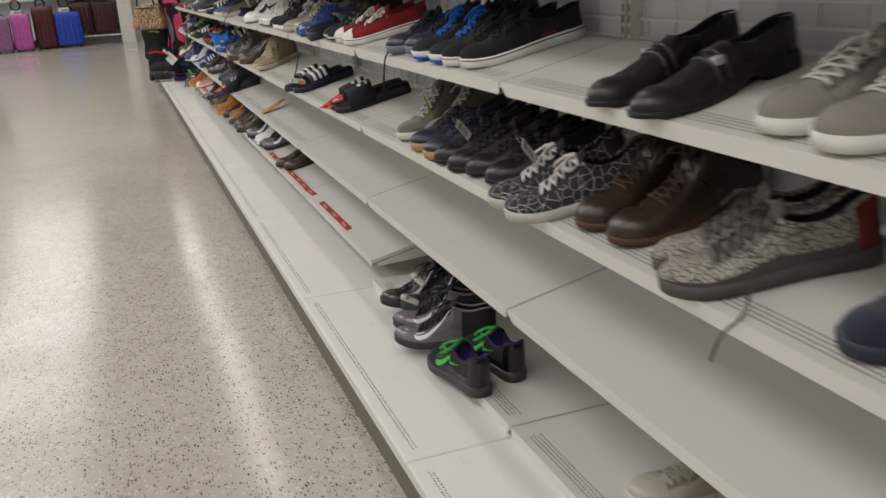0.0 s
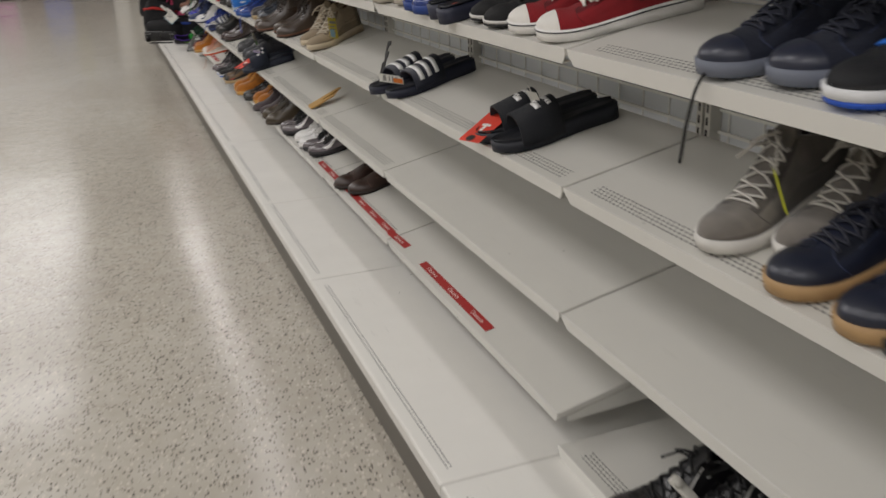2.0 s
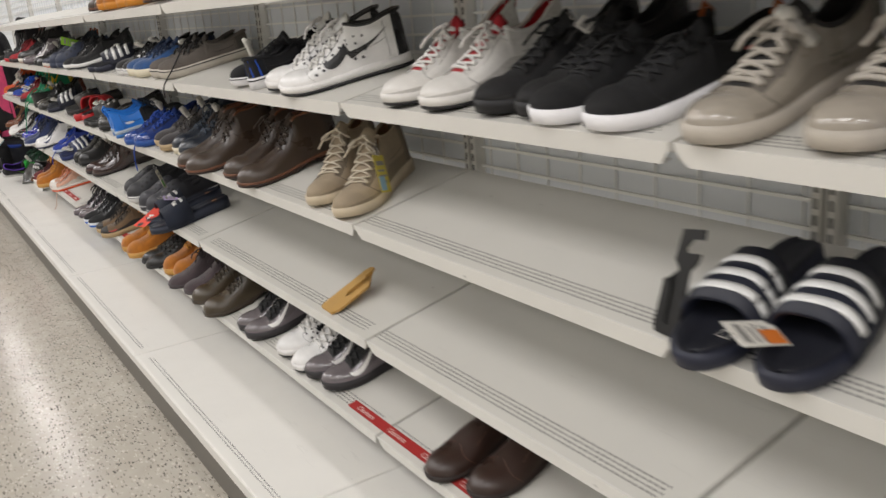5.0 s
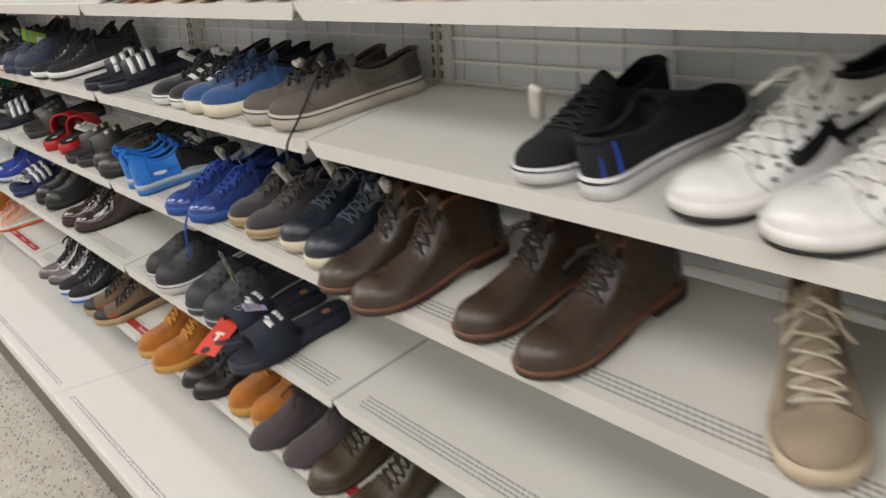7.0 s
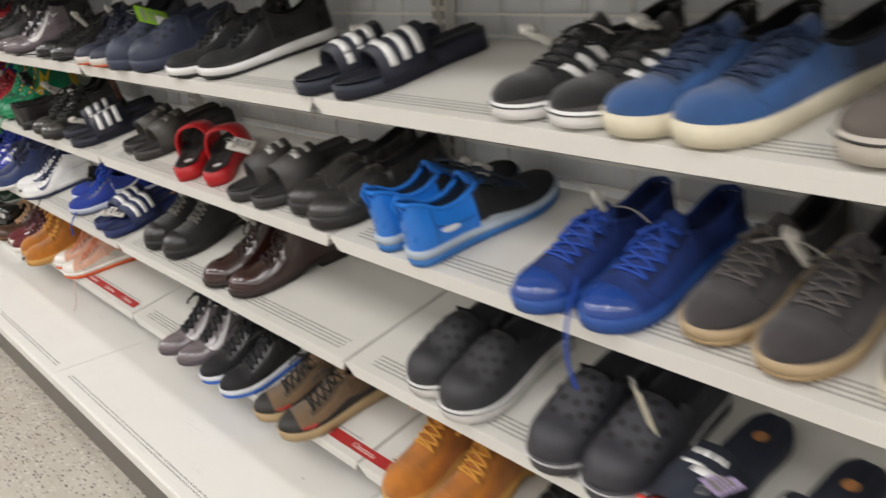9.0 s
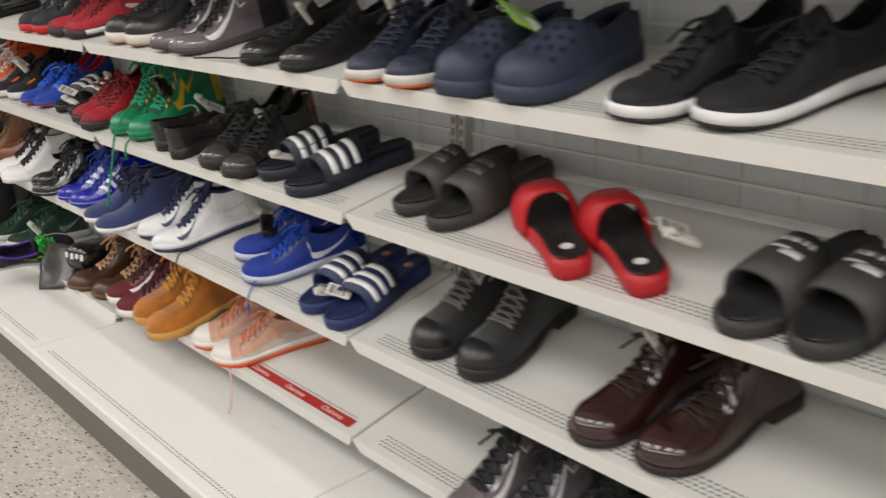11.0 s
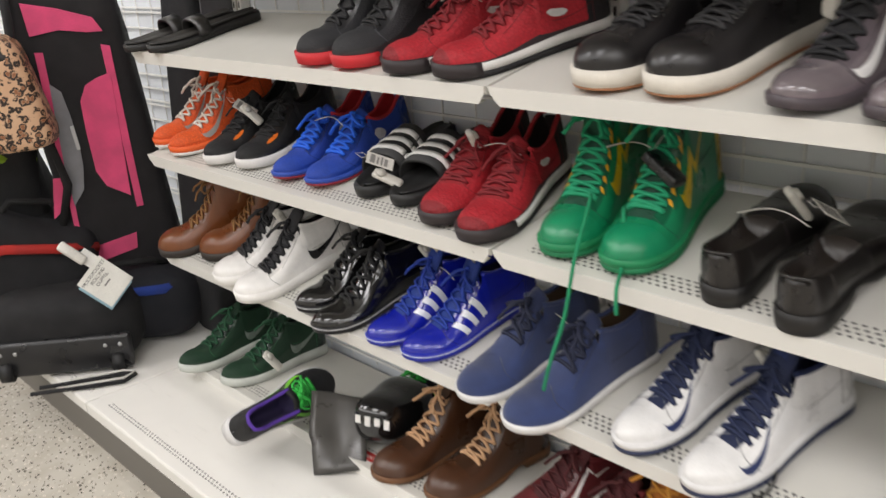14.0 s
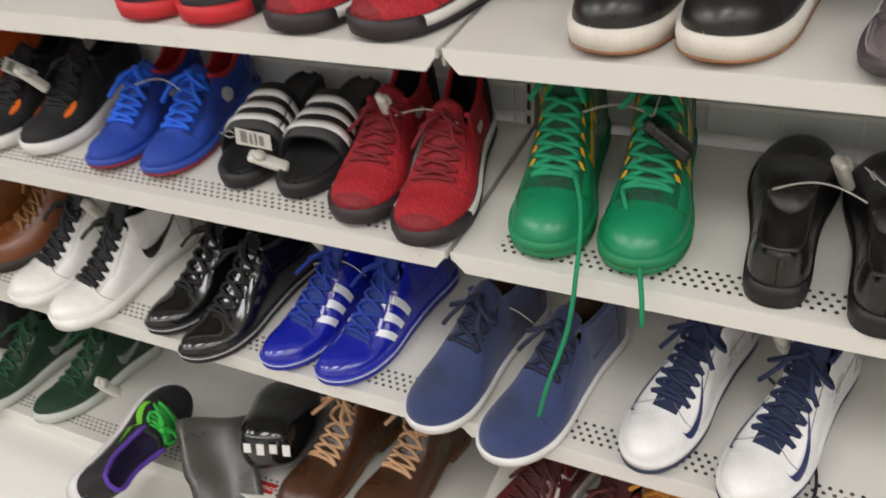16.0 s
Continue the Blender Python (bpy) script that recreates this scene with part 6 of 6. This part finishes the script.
part("price_label", boxed(.008, .046, .050, .098, -.0035, -.002, bevel=.0005), cloth("card", "dcdad4"), card)
part("tag_clip", boxed(.0, .028, .075, .155, 0, .016, bevel=.006), cloth("plastic", "cfccc4"), card, smooth=True)
poly = thing("dark_pouch", pose(.262, 8.70, DECKZ + .012, -12, 8, -48), "crumpled dark grey plastic pouch leaning beside a trainer", "pouch")
bm = bmesh.new()
rnd2 = random.Random(12)
sheet = []
for side in (0, 1):
    g = []
    for i in range(11):
        f = i / 10
        row = []
        for j in range(9):
            c = j / 8 - .5
            crumple = .005 * math.sin(c * 7 + f * 3) + .004 * math.sin(f * 6 - c * 5) + rnd2.uniform(-.0006, .0006)
            row.append(bm.verts.new((c * (.115 + .02 * f) + .03 * (1 - f) * (1 if f < .45 else .6), .10 * f + .03 * max(0, f - .45) + crumple + .003 * side, .140 * f + .03 * c * (1 - f))))
        g.append(row)
    sheet.append(g)
for g, flip in ((sheet[0], False), (sheet[1], True)):
    for i in range(10):
        for j in range(8):
            bm.faces.new((g[i][j], g[i][j + 1], g[i + 1][j + 1], g[i + 1][j]))
for i in range(10):
    for j in (0, 8):
        bm.faces.new((sheet[0][i][j], sheet[0][i + 1][j], sheet[1][i + 1][j], sheet[1][i][j]))
for j in range(8):
    for i in (0, 10):
        bm.faces.new((sheet[0][i][j], sheet[0][i][j + 1], sheet[1][i][j + 1], sheet[1][i][j]))
part("pouch", bm, cloth("leather", "454340"), poly, smooth=True)
wrap = thing("shoe_bag", pose(.44, 8.67, .232, 0, 10, 20), "glossy black plastic shoe bag with white lettering", "bag")
part("sack", pillow(bmesh.new(), .20, .13, .125, .7, lump=.3, seed=8), cloth("patent", "131314"), wrap, smooth=True)
for k in range(4):
    part("letter_bar", boxed(-.102, -.099, -.045 + .024 * k, -.031 + .024 * k, .0 + .004 * (k % 2), .022, bevel=.001), cloth("card", "d8d6d2"), wrap)
tall = thing("travel_bag", pose(.575, 9.584, DECKZ + .60, 0, 3, 0), "tall black bag with grey side panel standing behind the shelves", "bag")
part("body", pillow(bmesh.new(), .16, .19, 1.20, .3, lump=.04, seed=3), cloth("canvas", "1a1a1d"), tall, smooth=True)
part("side_panel", panel_on(bmesh.new(), [(-.055, .52), (.05, .50), (.055, .30), (.02, .24), (-.05, .28)], -.094), cloth("canvas", "6e6e73"), tall)
part("side_panel", panel_on(bmesh.new(), [(-.055, .22), (.05, .20), (.055, -.02), (-.04, -.04)], -.094), cloth("canvas", "6e6e73"), tall)

# ---- far end of the aisle: wall unit with luggage ----
FARY = 21.6
unit = thing("wall_shelf_unit", pose(0, FARY, 0), "white wall shelving unit with two boards and end panels", "shelving")
part("end_panel", boxed(-.20, .12, -.35, .35, 0, 2.6, bevel=.004), M_LIP, unit)
part("end_panel", boxed(-3.30, -3.22, -.30, .35, 0, 2.6, bevel=.004), M_LIP, unit)
part("back_panel", boxed(-3.22, -.20, .33, .35, 0, 2.6), M_PANEL, unit)
for z in (.22, 1.12, 1.85):
    part("board", boxed(-3.22, -.20, -.30, .33, z - .03, z, bevel=.003), M_LIP, unit)


def suitcase(x, y, z, w, d, h, colour, label, yaw=0, upright=True):
    th = thing("suitcase", pose(x, y, z, 0, 0, yaw), label, "luggage", "suitcases")
    body = pillow(bmesh.new(), w, d, h - .05, .22, 16, 28)
    part("shell", body, cloth("plastic", colour), th, smooth=True).matrix_basis = pose(0, 0, h / 2 + .02)
    for i in range(5):
        xx = -w * .36 + w * .18 * i
        part("rib", pillow(bmesh.new(), w * .05, .02, h * .78, .4, 8, 8), cloth("plastic", colour), th, smooth=True).matrix_basis = pose(xx, -d / 2, h / 2 + .02)
    for sx in (-1, 1):
        for sy in (-1, 1):
            bm = bmesh.new()
            bmesh.ops.create_cone(bm, cap_ends=True, segments=10, radius1=.025, radius2=.025, depth=.025, matrix=pose(0, 0, 0, 0, 90, 0))
            part("wheel", bm, M_DARK, th).matrix_basis = pose(sx * w * .36, sy * d * .3, .025)
    bm = bmesh.new()
    tube(bm, [(-.09, 0, h - .02), (-.085, 0, h + .03), (.085, 0, h + .03), (.09, 0, h - .02)], .012, 6)
    part("handle", bm, M_DARK, th, smooth=True)


suitcase(-1.34, 20.9, 0, .58, .30, .82, "1c3fa8", "bright blue hard-shell suitcase standing on the floor")
suitcase(-1.86, 20.85, 0, .46, .28, .98, "4a1418", "dark red upright suitcase standing on the floor")
suitcase(-2.32, 20.5, 0, .40, .28, .84, "b0559c", "pink hard-shell suitcase standing on the floor")
suitcase(-2.72, 20.4, 0, .36, .28, .80, "8a5a86", "mauve suitcase standing on the floor")
suitcase(-.52, 21.5, .22, .52, .30, .78, "3d1216", "dark red suitcase standing on the shelf board")
suitcase(-1.05, 21.5, .22, .52, .30, .80, "3a1115", "dark red suitcase standing on the shelf board")
for x, w, c in ((-.45, .44, "77746c"), (-1.0, .46, "9a9438"), (-1.6, .44, "6a6560"), (-2.3, .5, "8b857c")):
    bx = thing("boxed_picture", pose(x, 21.5, 1.12), "boxed framed picture standing on the shelf", "picture", "boxed pictures")
    part("frame", boxed(-w / 2, w / 2, -.04, .04, 0, .50, bevel=.01), cloth("card", "c9c6be"), bx)
    part("print", boxed(-w / 2 + .04, w / 2 - .04, -.046, -.042, .05, .45), cloth("card", c), bx)
for x, y in ((-1.4, 20.9), (-1.9, 20.85), (-2.4, 20.5)):
    hp = thing("boxed_headset", pose(x, y + .35, .9), "small black accessory on a white display block", "accessory", "display accessories")
    part("block", boxed(-.12, .12, -.1, .1, -.9, 0, bevel=.01), M_LIP, hp)
    bm = bmesh.new()
    tube(bm, [(.10 * math.cos(a), 0, .12 + .11 * math.sin(a)) for a in (k * math.pi / 8 for k in range(17))], .022, 6)
    part("band", bm, cloth("plastic", "222224"), hp, smooth=True)
rack = thing("clothes_rack", pose(-2.55, 15.3, 0), "chrome clothes rack with dark garments", "clothes rack")
bm = bmesh.new()
for yy in (-.5, .5):
    tube(bm, [(-.2, yy, .03), (.2, yy, .03)], .014, 6)
    tube(bm, [(0, yy, .03), (0, yy, 1.6)], .014, 6)
tube(bm, [(0, -.5, 1.6), (0, .5, 1.6)], .014, 6)
part("rail_frame", bm, cloth("plastic", "b5b5b5"), rack, smooth=True)
for i in range(6):
    part("garment", pillow(bmesh.new(), .44, .10, .95, .5, 10, 14, lump=.15, seed=i), cloth("canvas", ("1b1d26", "20201f", "2a2f3a")[i % 3]), rack, smooth=True).matrix_basis = pose(-.05, -.42 + .16 * i, 1.08)
